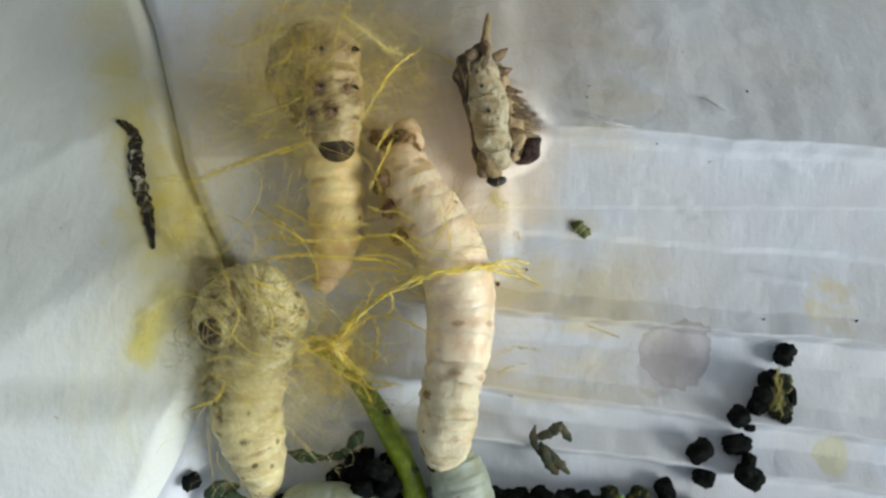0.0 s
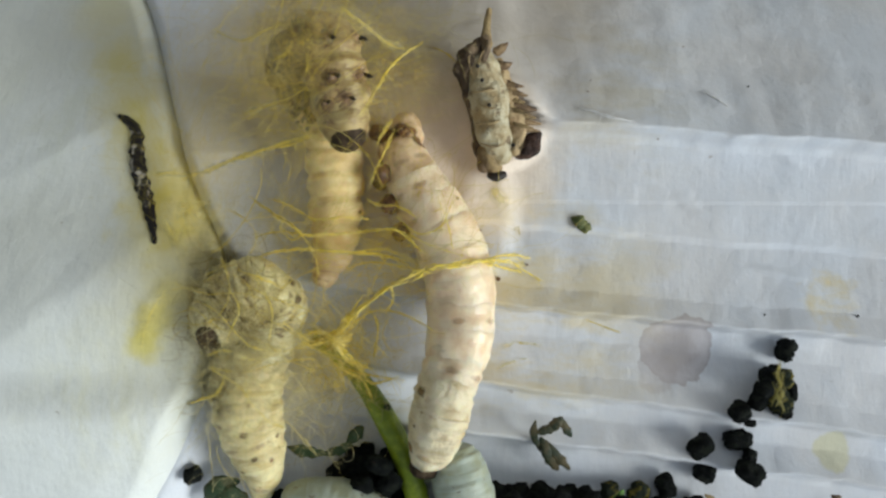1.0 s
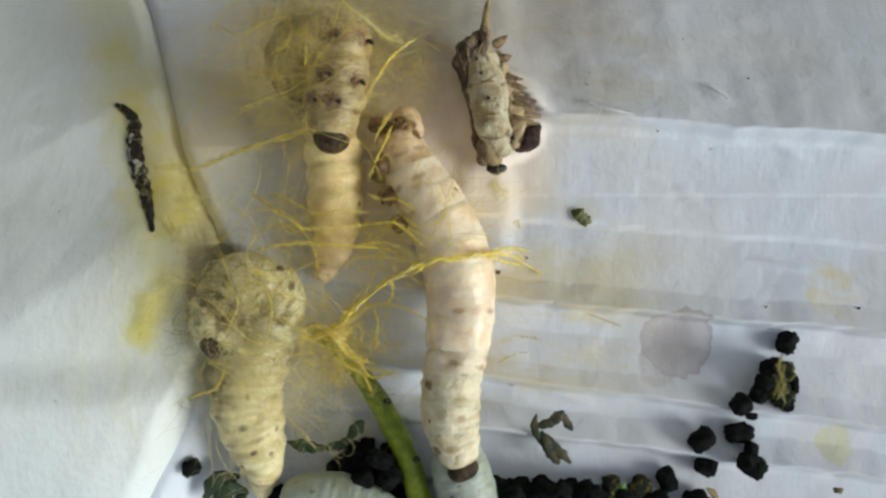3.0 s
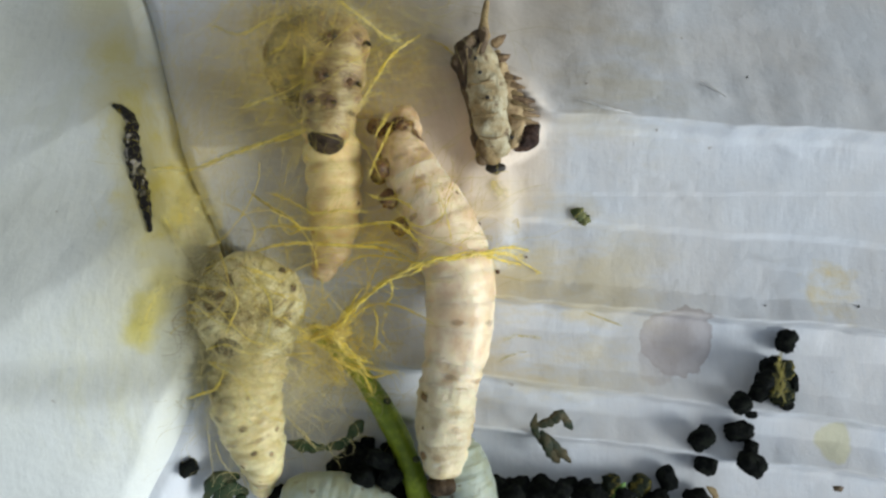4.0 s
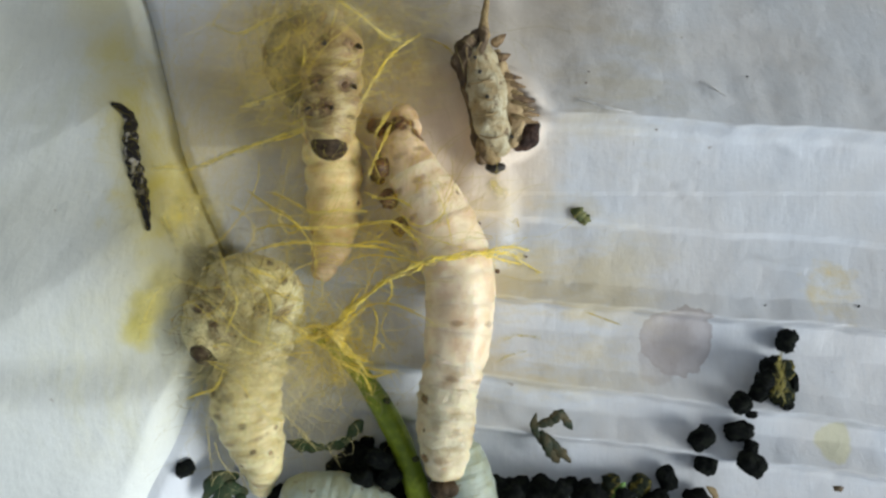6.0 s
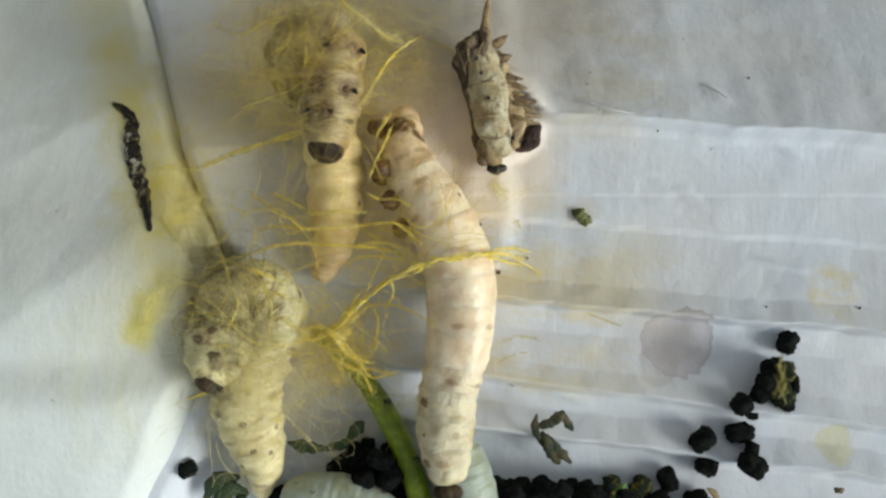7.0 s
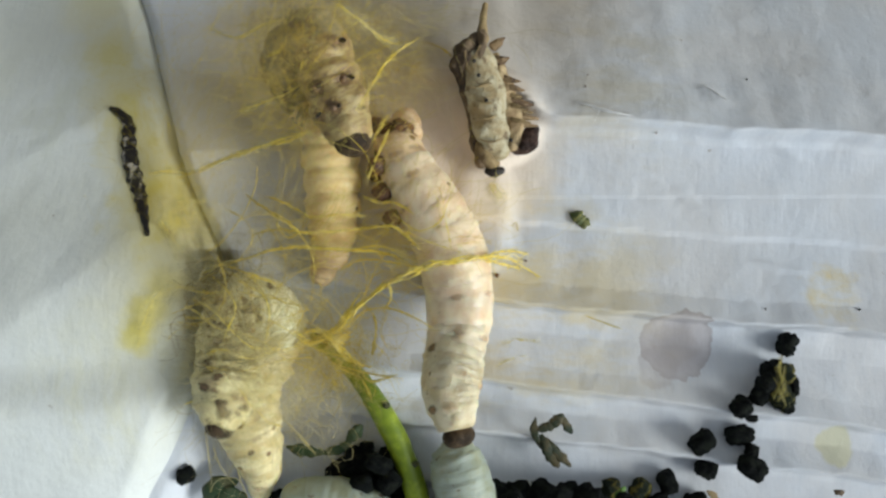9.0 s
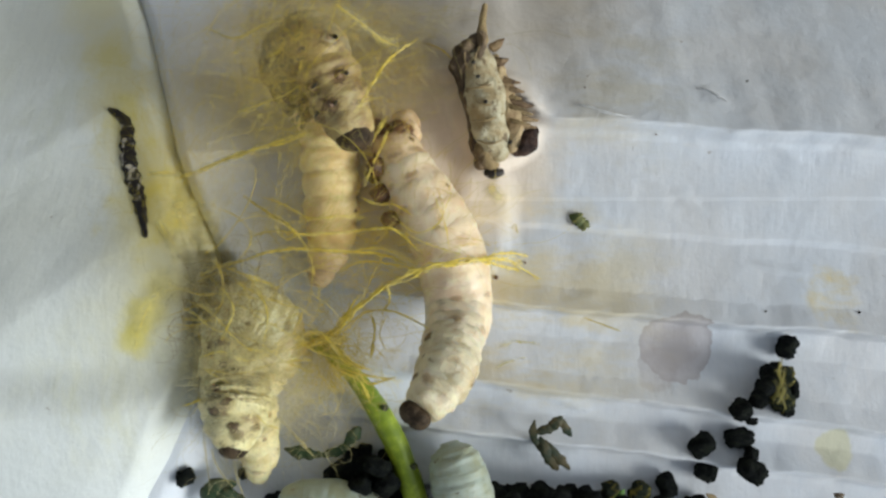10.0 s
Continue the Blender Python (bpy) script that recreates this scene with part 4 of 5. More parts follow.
leaf_strip("leaf_shred", (15.84, -27.28, 0), [([(13.17, -23.36, 3.8), (13.04, -25.51, 2.8), (13.80, -27.36, 1.8), (14.77, -28.65, 1.2)], 0.6, "stalk"),
           ([(13.40, -25.10, 3.2), (15.17, -24.77, 3.2), (16.14, -24.29, 3.2)], 0.7, "blade"), ([(15.36, -24.98, 3), (16.27, -23.76, 3.4), (17.11, -23.08, 3.2)], 0.8, "blade"),
           ([(16.79, -23.16, 3.2), (17.52, -24.41, 2.6), (18.65, -26.10, 1.6)], 0.65, "curl"), ([(14.19, -26.33, 2), (15.01, -28.15, 1.9), (15.91, -29.61, 1.3), (16.81, -31.07, 0.7)], 1.15, "blade"),
           ([(14.86, -26.70, 1.8), (16.18, -28.36, 1.7), (17.39, -29.69, 1.3), (18.55, -31.07, 0.7)], 0.75, "blade")], "twisted olive green dry leaf bit on the paper",
           plain_material("olive_leaf", (0.012, 0.022, 0.008), (0.075, 0.060, 0.026), 420, 0.7))
leaf_strip("leaf_chip", (20.15, 4.73, 0), [([(18.76, 5.68, 0.9), (19.70, 5.01, 1.2), (20.57, 3.87, 0.9)], 1.0, "blade"), ([(19.93, 3.87, 0.8), (20.70, 4.19, 1.1), (21.25, 4.86, 0.8)], 0.7, "curl")],
           "small olive green leaf chip on the paper", plain_material("chip_leaf", (0.05, 0.07, 0.02), (0.22, 0.22, 0.08), 420, 0.7))
leaf_strip("leaf_shred", (-32.25, -35.15, 0), [([(-34.55, -35.94, 1.5), (-32.36, -33.17, 2.6), (-29.68, -32.69, 2)], 1.6, "blade"), ([(-33.49, -37.17, 1.5), (-30.74, -34.39, 2.6), (-28.47, -35.26, 1.6)], 1.5, "blade"),
           ([(-32.28, -37.61, 1.4), (-29.22, -36.54, 2.2), (-27.73, -37.96, 1.6)], 1.4, "blade")], "dark green leaf shreds heaped on the paper")
leaf_strip("leaf_shred", (25.78, -35.40, 0), [([(24.79, -36.85, 1.2), (25.18, -34.46, 3.2), (25.78, -33.35, 3.4)], 0.8, "blade")], "bright green leaf tip among the droppings",
           plain_material("fresh_leaf", (0.10, 0.22, 0.03), (0.06, 0.12, 0.02), 300, 0.6))
leaf_strip("leaf_shred", (39.46, -35.57, 0), [([(37.80, -34.15, 2.6), (38.90, -35.08, 2.2), (39.82, -36.79, 1.4)], 0.6, "blade")], "dry brown leaf splinter among the droppings",
           plain_material("brown_leaf", (0.16, 0.11, 0.05), (0.26, 0.20, 0.09), 300, 0.7))
leaf_strip("leaf_chip", (57.95, -35.24, 0), [([(57.06, -34.82, 0.3), (57.79, -35.17, 0.5), (58.55, -34.98, 0.3)], 0.45, "blade")], "tiny brown leaf crumb on the paper",
           plain_material("crumb_leaf", (0.10, 0.07, 0.04), (0.16, 0.12, 0.07), 300, 0.7))


# ---- the dried larva and the shed skin ----
def dried_larva():
    root = empty("dried_larva", V((6.72, 19.98, 0)))
    tagged(root, "shrivelled grey dead larva with brown head and stubby legs", "dead larva")

    def run(name, pts, widths, material, n=26, lump=0.16, label=""):
        q, _ = spline([V(p) - root.location for p in pts], n)
        bm = bmesh.new()
        tube(bm, q, [MM * float(np.interp(i / (n - 1), [k / (len(widths) - 1) for k in range(len(widths))], widths)) for i in range(n)], 16, lump, len(name))
        return part(name, bm, material, root, label)
    run("body", ((4.97, 29.90, 4), (5.21, 27.34, 4), (6.09, 23.33, 4), (6.73, 19.72, 4), (7.39, 16.30, 3.8), (8.22, 14.42, 3.4)), (1.3, 2.5, 2.9, 2.9, 2.7, 1.7), DRY, 44, 0.22)
    run("crumpled_back", ((5.88, 30.44, 5), (3.80, 28.91, 5.4), (2.62, 26.78, 5), (3.04, 24.09, 4.2), (4.18, 19.35, 3.8), (5.00, 15.01, 3.2), (5.82, 12.61, 3)), (0.8, 1.3, 1.0, 0.7, 0.5, 0.7, 0.8), DRYDARK, 40, 0.8, "dark crumpled skin fold")
    run("tail_spine", ((6.33, 35.46, 2.6), (5.96, 33.12, 3.4), (5.77, 30.06, 4)), (0.4, 0.55, 1.0), DRYTAN, 14)
    run("crumpled_neck", ((5.22, 30.76, 5.6), (5.82, 29.18, 6.2), (5.34, 27.40, 6.4)), (0.3, 0.6, 0.3), DRYDARK, 14, 0.9)
    run("tail_end", ((6.12, 14.99, 3.4), (6.63, 13.83, 3), (7.21, 12.72, 2.8)), (1.7, 1.8, 1.3), DRYTAN, 14)
    run("tail_cap", ((6.46, 11.62, 3.2), (7.43, 11.46, 3.2), (8.56, 11.70, 3.2)), (0.5, 0.8, 0.55), BLACK, 8)
    run("belly", ((7.74, 27.91, 3.3), (8.53, 24.64, 3.5), (9.41, 21.40, 3.6), (10.14, 18.18, 3.6), (9.99, 15.39, 3.4)), (0.6, 1.2, 1.45, 1.6, 1.4), DRYBELLY, 34, 0.6, "tan shrivelled underside")
    run("head", ((10.66, 14.77, 3.2), (11.84, 15.70, 3.5), (12.96, 16.99, 3.5), (13.47, 17.50, 3.3)), (1.0, 1.5, 1.35, 0.6), DRYHEAD, 14, 0.4, "brown head shell")
    for a, b, w in (((7.43, 29.30, 3.2), (9.54, 30.32, 3), 0.7), ((7.90, 27.16, 3.4), (10.11, 27.49, 3), 0.75), ((8.69, 24.70, 3.6), (10.72, 24.09, 3.4), 0.55), ((9.01, 23.57, 3.6), (11.28, 22.80, 3.4), 0.55),
                    ((9.33, 22.44, 3.6), (10.96, 21.84, 3.4), 0.45), ((9.65, 21.48, 3.6), (12.59, 20.83, 3.2), 0.6), ((9.81, 20.35, 3.6), (12.43, 19.70, 3.2), 0.5), ((9.98, 19.55, 3.6), (13.26, 18.84, 3), 0.6),
                    ((10.14, 18.42, 3.6), (13.10, 17.87, 3), 0.55), ((9.89, 20.66, 4.6), (11.64, 20.02, 4.6), 0.35), ((9.89, 18.74, 4.6), (11.96, 18.10, 4.6), 0.35)):
        a, b = (a[0], a[1], a[2] + 0.5), (b[0] + (0.4 if w < 0.7 else -0.6), b[1], b[2] + 1.1)
        mid = tuple((p + q) / 2 + k for p, q, k in zip(a, b, (0, -0.15, 0.3)))
        run("leg", (a, mid, b), (w, w * 0.75, 0.14), DRYBROWN if w > 0.5 else DRYTAN, 8, 0.4)
    for a, b, c in (((4.25, 29.81, 6.2), (3.30, 27.71, 6.4), (3.77, 25.36, 6.4)), ((5.80, 29.39, 6.6), (4.85, 27.46, 6.8), (4.55, 25.16, 6.6)), ((3.76, 22.81, 6.6), (5.77, 23.02, 7.1), (8.04, 23.87, 6)), ((4.23, 18.50, 6.6), (6.56, 18.51, 7), (8.84, 19.65, 5.8)),
                    ((4.85, 21.06, 6.7), (6.56, 20.54, 7), (7.86, 21.14, 6.3)), ((5.03, 15.81, 6.2), (6.90, 15.28, 6.6), (8.54, 15.89, 5.6))):
        run("crease", (a, b, c), (0.05, 0.15, 0.05), DRYTAN, 10, 0.3)
    for p in ((4.53, 26.42, 6.9), (6.17, 21.01, 7), (9.66, 15.68, 5.4), (5.16, 24.47, 6.9)):
        bm = bmesh.new()
        ball(bm, V(p) - root.location, (0.0003, 0.0003, 0.0002), 8, 6)
        part("spiracle", bm, BLACK, root)


def shed_skin():
    root = empty("shed_skin", V((-42.48, 11.68, 8)))
    tagged(root, "thin black and white shed larval skin stuck to the paper wall", "shed skin")
    pts = []
    for p in ((-48.50, 21.35, 0.2), (-47.22, 20.59, 0.3), (-45.82, 19.07, 0.5), (-45.26, 16.10, 1.1), (-44.30, 12.31, 2), (-42.70, 8.97, 3), (-41.40, 6.09, 4), (-40.00, 2.61, 5.5)):
        pts.append((p[0], p[1], flap_height(p[0], p[1]) + 0.35))
    q, _ = spline([V(p) - root.location for p in pts], 60)
    widths = [0.4, 0.75, 0.95, 1.0, 1.1, 1.2, 1.1, 1.15, 0.9, 0.9, 0.65, 0.5, 0.3]
    for i in range(12):
        bm = bmesh.new()
        seg = q[i * 5:i * 5 + 6]
        tube(bm, seg, [MM * (widths[i] + (widths[i + 1] - widths[i]) * k / 5) * (1.08 if k in (2, 3) else 0.92) for k in range(len(seg))], 12, 0.3, i, 0.5)
        part("ring", bm, SHED_PALE if i == 6 else SHED, root)
    return root


dried_larva()
shed = shed_skin()


# ---- silk ----
def film_material(name, a, c, share):
    """Fibres matted into a thin film that frays towards its sides."""
    m = sheer_material(name, a, c, 0.0)
    nt = m.node_tree
    uv = nt.nodes.new("ShaderNodeSeparateXYZ")
    nt.links.new(coords_of(nt, kind="UV"), uv.inputs[0])
    across = math_of(nt, "ABSOLUTE", uv.outputs["Y"])
    fray = math_of(nt, "ADD", across, math_of(nt, "MULTIPLY", math_of(nt, "SUBTRACT", noise_of(nt, coords_of(nt), 700, 5, 0.7), 0.5), 1.5))
    dense = ramp_of(nt, noise_of(nt, coords_of(nt, (500, 500, 300)), 1.0, 5, 0.7), 0.36, 0.62, 0.15, 1.0)
    ends = ramp_of(nt, math_of(nt, "ABSOLUTE", uv.outputs["X"]), 0.7, 1.0, 1.0, 0.0)
    fac = math_of(nt, "MULTIPLY", math_of(nt, "MULTIPLY", ramp_of(nt, fray, 0.05, 0.95, share, 0.0), dense), ends)
    both, gap = nt.nodes.new("ShaderNodeMixShader"), nt.nodes.new("ShaderNodeBsdfTransparent")
    out = nt.nodes["Material Output"]
    old = out.inputs["Surface"].links[0].from_socket
    nt.links.new(fac, both.inputs[0])
    nt.links.new(gap.outputs[0], both.inputs[1])
    nt.links.new(old, both.inputs[2])
    nt.links.new(both.outputs[0], out.inputs["Surface"])
    return m


FILM = film_material("yellow_silk_film", (0.88, 0.72, 0.13), (0.82, 0.68, 0.22), 0.75)
HAZE = film_material("pale_silk_film", (0.86, 0.76, 0.28), (0.84, 0.78, 0.45), 0.5)


def strands(name, runs, material, label, seed=1):
    """Threads of several fibres that part and meet again, with fine side fibres. A run: its places, its radius and, where the silk is matted, the half width of the film and its material."""
    g = random.Random(seed)
    root = empty(name, V(runs[0][0][0]))
    tagged(root, label, "silk thread", "silk threads")
    for run in runs:
        pts, r = run[0], run[1]
        n = 12 * len(pts)
        q, length = spline([V(p) - root.location for p in pts], n)
        bm = bmesh.new()
        for k in range(5):
            o = Vector((k * 7.3 + seed, 1.1, k * 2.9))
            spread = 1.3 + 0.9 * k
            w = [p + noise.noise_vector(p * 330 + o) * (r * spread * MM) + noise.noise_vector(p * 1300 + o) * (r * 0.7 * MM) for p in q]
            tube(bm, w, [r * MM * max(0.10, (0.42 - 0.05 * k) + 0.35 * noise.noise(p * 900 + o)) * (0.35 + 0.65 * min(1.0, 5 * i / n, 5 * (n - 1 - i) / n)) for i, p in enumerate(w)], 5)
        for _ in range(int(length / MM * (0.6 if r > 0.125 else 0.3))):
            i = g.randrange(1, n - 2)
            t = (q[i + 1] - q[i]).normalized()
            a = math.atan2(t.y, t.x) + g.choice((-1, 1)) * g.uniform(0.3, 1.2)
            p, step, line = q[i].copy(), g.uniform(0.12, 0.42) * MM, []
            for _ in range(8):
                line.append(p.copy())
                p = p + Vector((math.cos(a), math.sin(a), g.uniform(-0.35, 0.15))) * step
                a += g.gauss(0, 0.25)
            tube(bm, line, [min(0.035, r * 0.3) * MM * (1.0 - 0.1 * k) for k in range(8)], 4)
        part("thread", bm, material, root)
        if len(run) > 2:
            bm = bmesh.new()
            uv = bm.loops.layers.uv.new("UVMap")
            at, last = {}, None
            for i in range(0, n, 2):
                t = (q[min(i + 1, n - 1)] - q[max(i - 1, 0)]).normalized()
                side = t.cross(Vector((0, 0, 1))).normalized()
                row = []
                for k in range(-4, 5):
                    v = bm.verts.new(q[i] + side * (k / 4 * run[2] * MM * (0.75 + 0.4 * noise.noise(q[i] * 400))) + Vector((0, 0, 0.25 * MM * noise.noise((q[i] + side * k * 0.0005) * 600))))
                    at[v] = (2 * i / n - 1, k / 4)
                    row.append(v)
                if last:
                    for a, b, c, d in zip(last, last[1:], row[1:], row):
                        for loop in bm.faces.new((a, b, c, d)).loops:
                            loop[uv].uv = at[loop.vert]
                last = row
            part("film", bm, run[3], root, "matted yellow silk film")


strands("silk_bridge", [
    ([(-17.65, -11.69, 8), (-14.96, -10.41, 8.4), (-13.19, -8.82, 9), (-10.61, -6.56, 9.6), (-7.08, -3.92, 11), (-2.52, -1.86, 12.6), (1.18, -1.11, 13), (4.93, -0.52, 12), (8.67, -0.62, 7), (11.30, -1.20, 4)], 0.26, 0.85, FILM),
    ([(-17.34, -12.31, 8), (-14.47, -10.70, 8.6), (-10.99, -7.17, 9.6), (-6.30, -3.45, 11.4), (-1.78, -2.00, 12.6)], 0.2),
    ([(-15.02, -10.91, 8), (-13.70, -9.32, 8.6), (-12.43, -7.59, 9), (-11.01, -5.43, 9.4)], 0.18, 0.8, FILM),
    ], SILK, "thick golden silk thread spanning over the silkworms", 2)
strands("silk_threads", [
    ([(9.38, -0.87, 5), (13.07, -2.84, 2.5), (17.81, -6.51, 0.7)], 0.12),
    ([(5.63, -0.46, 10), (9.22, 0.24, 5), (12.61, -0.25, 1.5)], 0.12, 0.7, FILM),
    ([(5.63, -0.68, 10), (9.22, -1.83, 5), (11.55, -2.21, 1.5)], 0.1, 0.6, FILM),
    ([(-11.66, 3.15, 9), (-7.08, 3.69, 11), (-4.97, 2.49, 11), (-2.99, 0.67, 12)], 0.13, 0.5, FILM),
    ([(-6.87, -3.81, 12), (-6.90, -6.06, 9), (-8.27, -8.27, 5)], 0.12)], SILK, "golden silk threads branching off a thicker one", 3)
strands("silk_threads", [
    ([(-37.36, 10.66, 4), (-34.49, 11.52, 5), (-29.99, 12.89, 7), (-25.39, 13.91, 10), (-21.20, 15.00, 12), (-17.13, 15.60, 15)], 0.11, 1.1, HAZE),
    ([(-34.79, 11.14, 4), (-27.40, 13.86, 8), (-21.20, 14.55, 12), (-17.34, 15.31, 15)], 0.10, 0.5, FILM),
    ([(-19.93, 32.32, 12), (-19.74, 28.37, 15), (-20.22, 26.22, 15.5), (-22.42, 25.35, 14)], 0.17, 0.6, FILM),
    ([(-10.57, 17.69, 18), (-9.11, 20.36, 17), (-7.76, 24.33, 12), (-6.04, 27.48, 8), (-3.18, 30.91, 2)], 0.15, 0.4, FILM),
    ([(-13.99, 33.53, 10), (-11.05, 31.53, 9), (-8.19, 29.86, 6), (-5.17, 29.35, 3)], 0.10, 1.6, HAZE),
    ([(-18.43, 27.65, 15), (-17.45, 24.75, 16.5), (-17.65, 22.85, 17)], 0.12),
    ([(-28.28, 19.78, 6), (-23.87, 20.22, 10), (-20.45, 20.97, 12), (-17.71, 21.84, 15)], 0.09, 0.9, HAZE),
    ([(-33.76, 32.70, 2), (-29.18, 30.54, 4), (-24.30, 31.04, 8), (-20.08, 31.42, 12)], 0.08, 0.9, HAZE),
    ([(-7.21, 18.64, 9), (-8.28, 16.95, 9), (-9.36, 15.04, 9)], 0.13),
    ], SILK, "golden silk threads stretched between silkworms and paper", 4)
strands("silk_threads", [
    ([(-27.82, 8.33, 3), (-23.95, 5.91, 6), (-20.87, 4.37, 9), (-19.31, 2.96, 10), (-16.88, 2.66, 10)], 0.15, 0.45, FILM),
    ([(-26.78, 2.65, 4), (-22.57, 3.36, 7), (-18.63, 2.83, 9.5), (-13.96, 2.96, 10.2), (-10.43, 3.45, 9)], 0.13, 0.4, FILM),
    ([(-32.74, -1.83, 5), (-27.65, -0.86, 7), (-23.53, 0.39, 8), (-19.49, 0.84, 9), (-13.99, 0.53, 10), (-7.91, 0.08, 10), (-3.27, -1.86, 12.6)], 0.14, 0.5, FILM),
    ([(-21.98, 5.34, 8), (-22.45, 3.79, 8), (-21.05, 2.24, 8), (-19.49, 2.84, 9), (-20.56, 4.22, 9)], 0.10, 0.4, HAZE),
    ([(-10.43, 9.28, 9), (-9.21, 11.97, 9), (-7.28, 16.33, 8), (-6.68, 18.76, 5)], 0.12),
    ([(-13.19, 0.08, 9), (-9.43, 0.99, 10), (-6.33, 0.38, 11), (-2.99, -1.27, 12)], 0.12),
    ([(-25.17, 8.10, 4), (-21.36, 6.89, 8), (-17.33, 4.94, 10), (-13.41, 5.20, 11), (-10.28, 4.99, 9)], 0.11),
    ([(-13.78, -2.09, 8), (-10.28, -0.84, 9), (-6.33, -1.28, 11), (-2.90, -1.71, 12.5)], 0.12),
    ([(-10.66, 7.75, 9), (-8.28, 6.83, 9), (-6.39, 6.77, 10), (-3.77, 5.20, 11)], 0.11),
    ([(-6.33, 5.20, 11), (-3.27, 3.05, 12.5), (-0.30, 4.15, 12.8), (1.19, 7.54, 12)], 0.07),
    ([(-1.04, 8.26, 12.3), (0.44, 4.51, 13), (1.18, 0.81, 13)], 0.06),
    ([(-4.78, 3.06, 12), (-1.78, 1.56, 12.8), (2.67, 0.07, 12.8)], 0.07),
    ([(-30.78, 6.49, 4), (-27.10, 4.41, 6), (-26.08, 1.64, 7), (-28.17, -1.47, 8)], 0.07),
    ], SILK, "golden silk threads stretched between silkworms and paper", 5)
strands("silk_knot", [
    ([(-19.51, -11.15, 8), (-17.03, -10.51, 9), (-14.68, -11.54, 9.4), (-12.54, -10.76, 8)], 0.20, 1.5, FILM),
    ([(-18.42, -12.77, 8), (-15.29, -11.39, 9.4), (-13.24, -12.40, 8.6)], 0.2, 1.3, FILM),
    ([(-17.34, -10.29, 8), (-14.68, -12.00, 9.4), (-12.74, -14.53, 7.6), (-9.87, -15.91, 6.6)], 0.17, 1.1, FILM),
    ([(-16.56, -13.24, 8), (-14.01, -12.55, 8.6), (-11.96, -14.84, 7.6), (-10.03, -17.63, 6.6), (-6.06, -16.42, 9)], 0.12, 0.5, FILM),
    ([(-15.93, -13.98, 7), (-14.37, -15.54, 7), (-11.29, -17.16, 6.6), (-9.77, -20.41, 6)], 0.1, 0.7, FILM),
    ], SILK, "tangled golden silk knot on the stalk tip", 6)
strands("silk_threads", [
    ([(-14.09, -11.22, 8), (-10.46, -7.89, 7), (-6.44, -7.59, 9), (-1.19, -9.78, 12)], 0.12),
    ([(-9.61, -8.19, 6), (-9.14, -10.56, 6), (-9.77, -14.50, 6)], 0.13, 0.5, FILM),
    ([(-7.41, -8.19, 6), (-8.51, -10.95, 6), (-7.41, -13.31, 6)], 0.07),
    ([(-20.12, -12.31, 8), (-17.34, -11.53, 8), (-14.24, -10.45, 8)], 0.2, 1.2, FILM),
    ([(-15.13, -15.36, 6), (-10.56, -16.62, 6), (-5.36, -17.41, 6)], 0.12),
    ([(-21.59, -9.05, 10), (-20.25, -10.28, 9), (-18.42, -11.48, 8.5)], 0.12, 1.0, HAZE),
    ], SILK, "golden silk threads fanning out from the stalk tip", 7)
strands("silk_threads", [
    ([(-34.20, -19.96, 11), (-31.95, -19.03, 12), (-29.72, -18.05, 12.5), (-28.10, -14.72, 13)], 0.12, 0.6, FILM),
    ([(-34.20, -8.44, 11), (-30.47, -8.32, 13.5), (-26.69, -8.38, 14.5)], 0.10),
    ([(-29.30, -1.46, 9), (-25.44, -2.44, 13), (-21.25, -4.09, 12.5)], 0.12),
    ([(-32.82, -2.86, 8), (-29.95, -1.60, 10), (-27.17, -1.04, 12)], 0.10, 1.0, HAZE),
    ([(-33.45, -5.95, 11), (-29.60, -7.25, 14), (-25.20, -11.65, 14), (-21.20, -12.61, 12)], 0.07, 1.2, HAZE),
    ([(-30.15, -2.91, 12), (-26.54, -6.49, 14.5), (-28.00, -10.86, 14.5)], 0.07, 0.9, HAZE),
    ([(-24.70, -2.88, 13), (-22.27, -7.25, 14), (-23.11, -12.44, 13.5)], 0.06, 0.9, HAZE),
    ([(-31.35, -13.24, 13), (-28.00, -12.32, 14.5), (-24.70, -13.61, 13), (-20.83, -12.09, 10)], 0.07, 1.2, HAZE),
    ], SILK, "yellow silk threads over the curled silkworm", 8)
strands("silk_threads", [
    ([(-22.57, -22.65, 5), (-20.27, -25.46, 4.5), (-17.87, -28.90, 3.5)], 0.12),
    ([(-21.62, -19.79, 5), (-19.39, -17.41, 5), (-17.96, -14.89, 6), (-17.49, -12.42, 7)], 0.10),
    ([(-21.16, -23.57, 4), (-19.08, -20.67, 4.5), (-16.61, -19.79, 5), (-14.50, -17.65, 6)], 0.08),
    ([(-22.69, -15.68, 6), (-20.80, -14.50, 6), (-18.59, -15.68, 6), (-19.39, -18.36, 5), (-21.38, -19.79, 5)], 0.07),
    ([(-18.83, -15.68, 6), (-16.54, -16.93, 5.5), (-17.01, -19.79, 5), (-15.55, -22.37, 4)], 0.07),
    ([(-14.50, -15.68, 6), (-13.83, -19.79, 5), (-15.95, -23.97, 4)], 0.06),
    ([(-31.55, -26.47, 7), (-30.92, -30.12, 5), (-29.18, -32.79, 4)], 0.07),
    ([(-32.14, -22.94, 9), (-32.46, -28.28, 6), (-32.55, -32.79, 4)], 0.06),
    ([(-28.68, -28.28, 6), (-28.29, -31.71, 5), (-27.58, -34.39, 4)], 0.06),
    ], PALE_SILK, "pale loose silk threads between silkworm and stalk", 9)
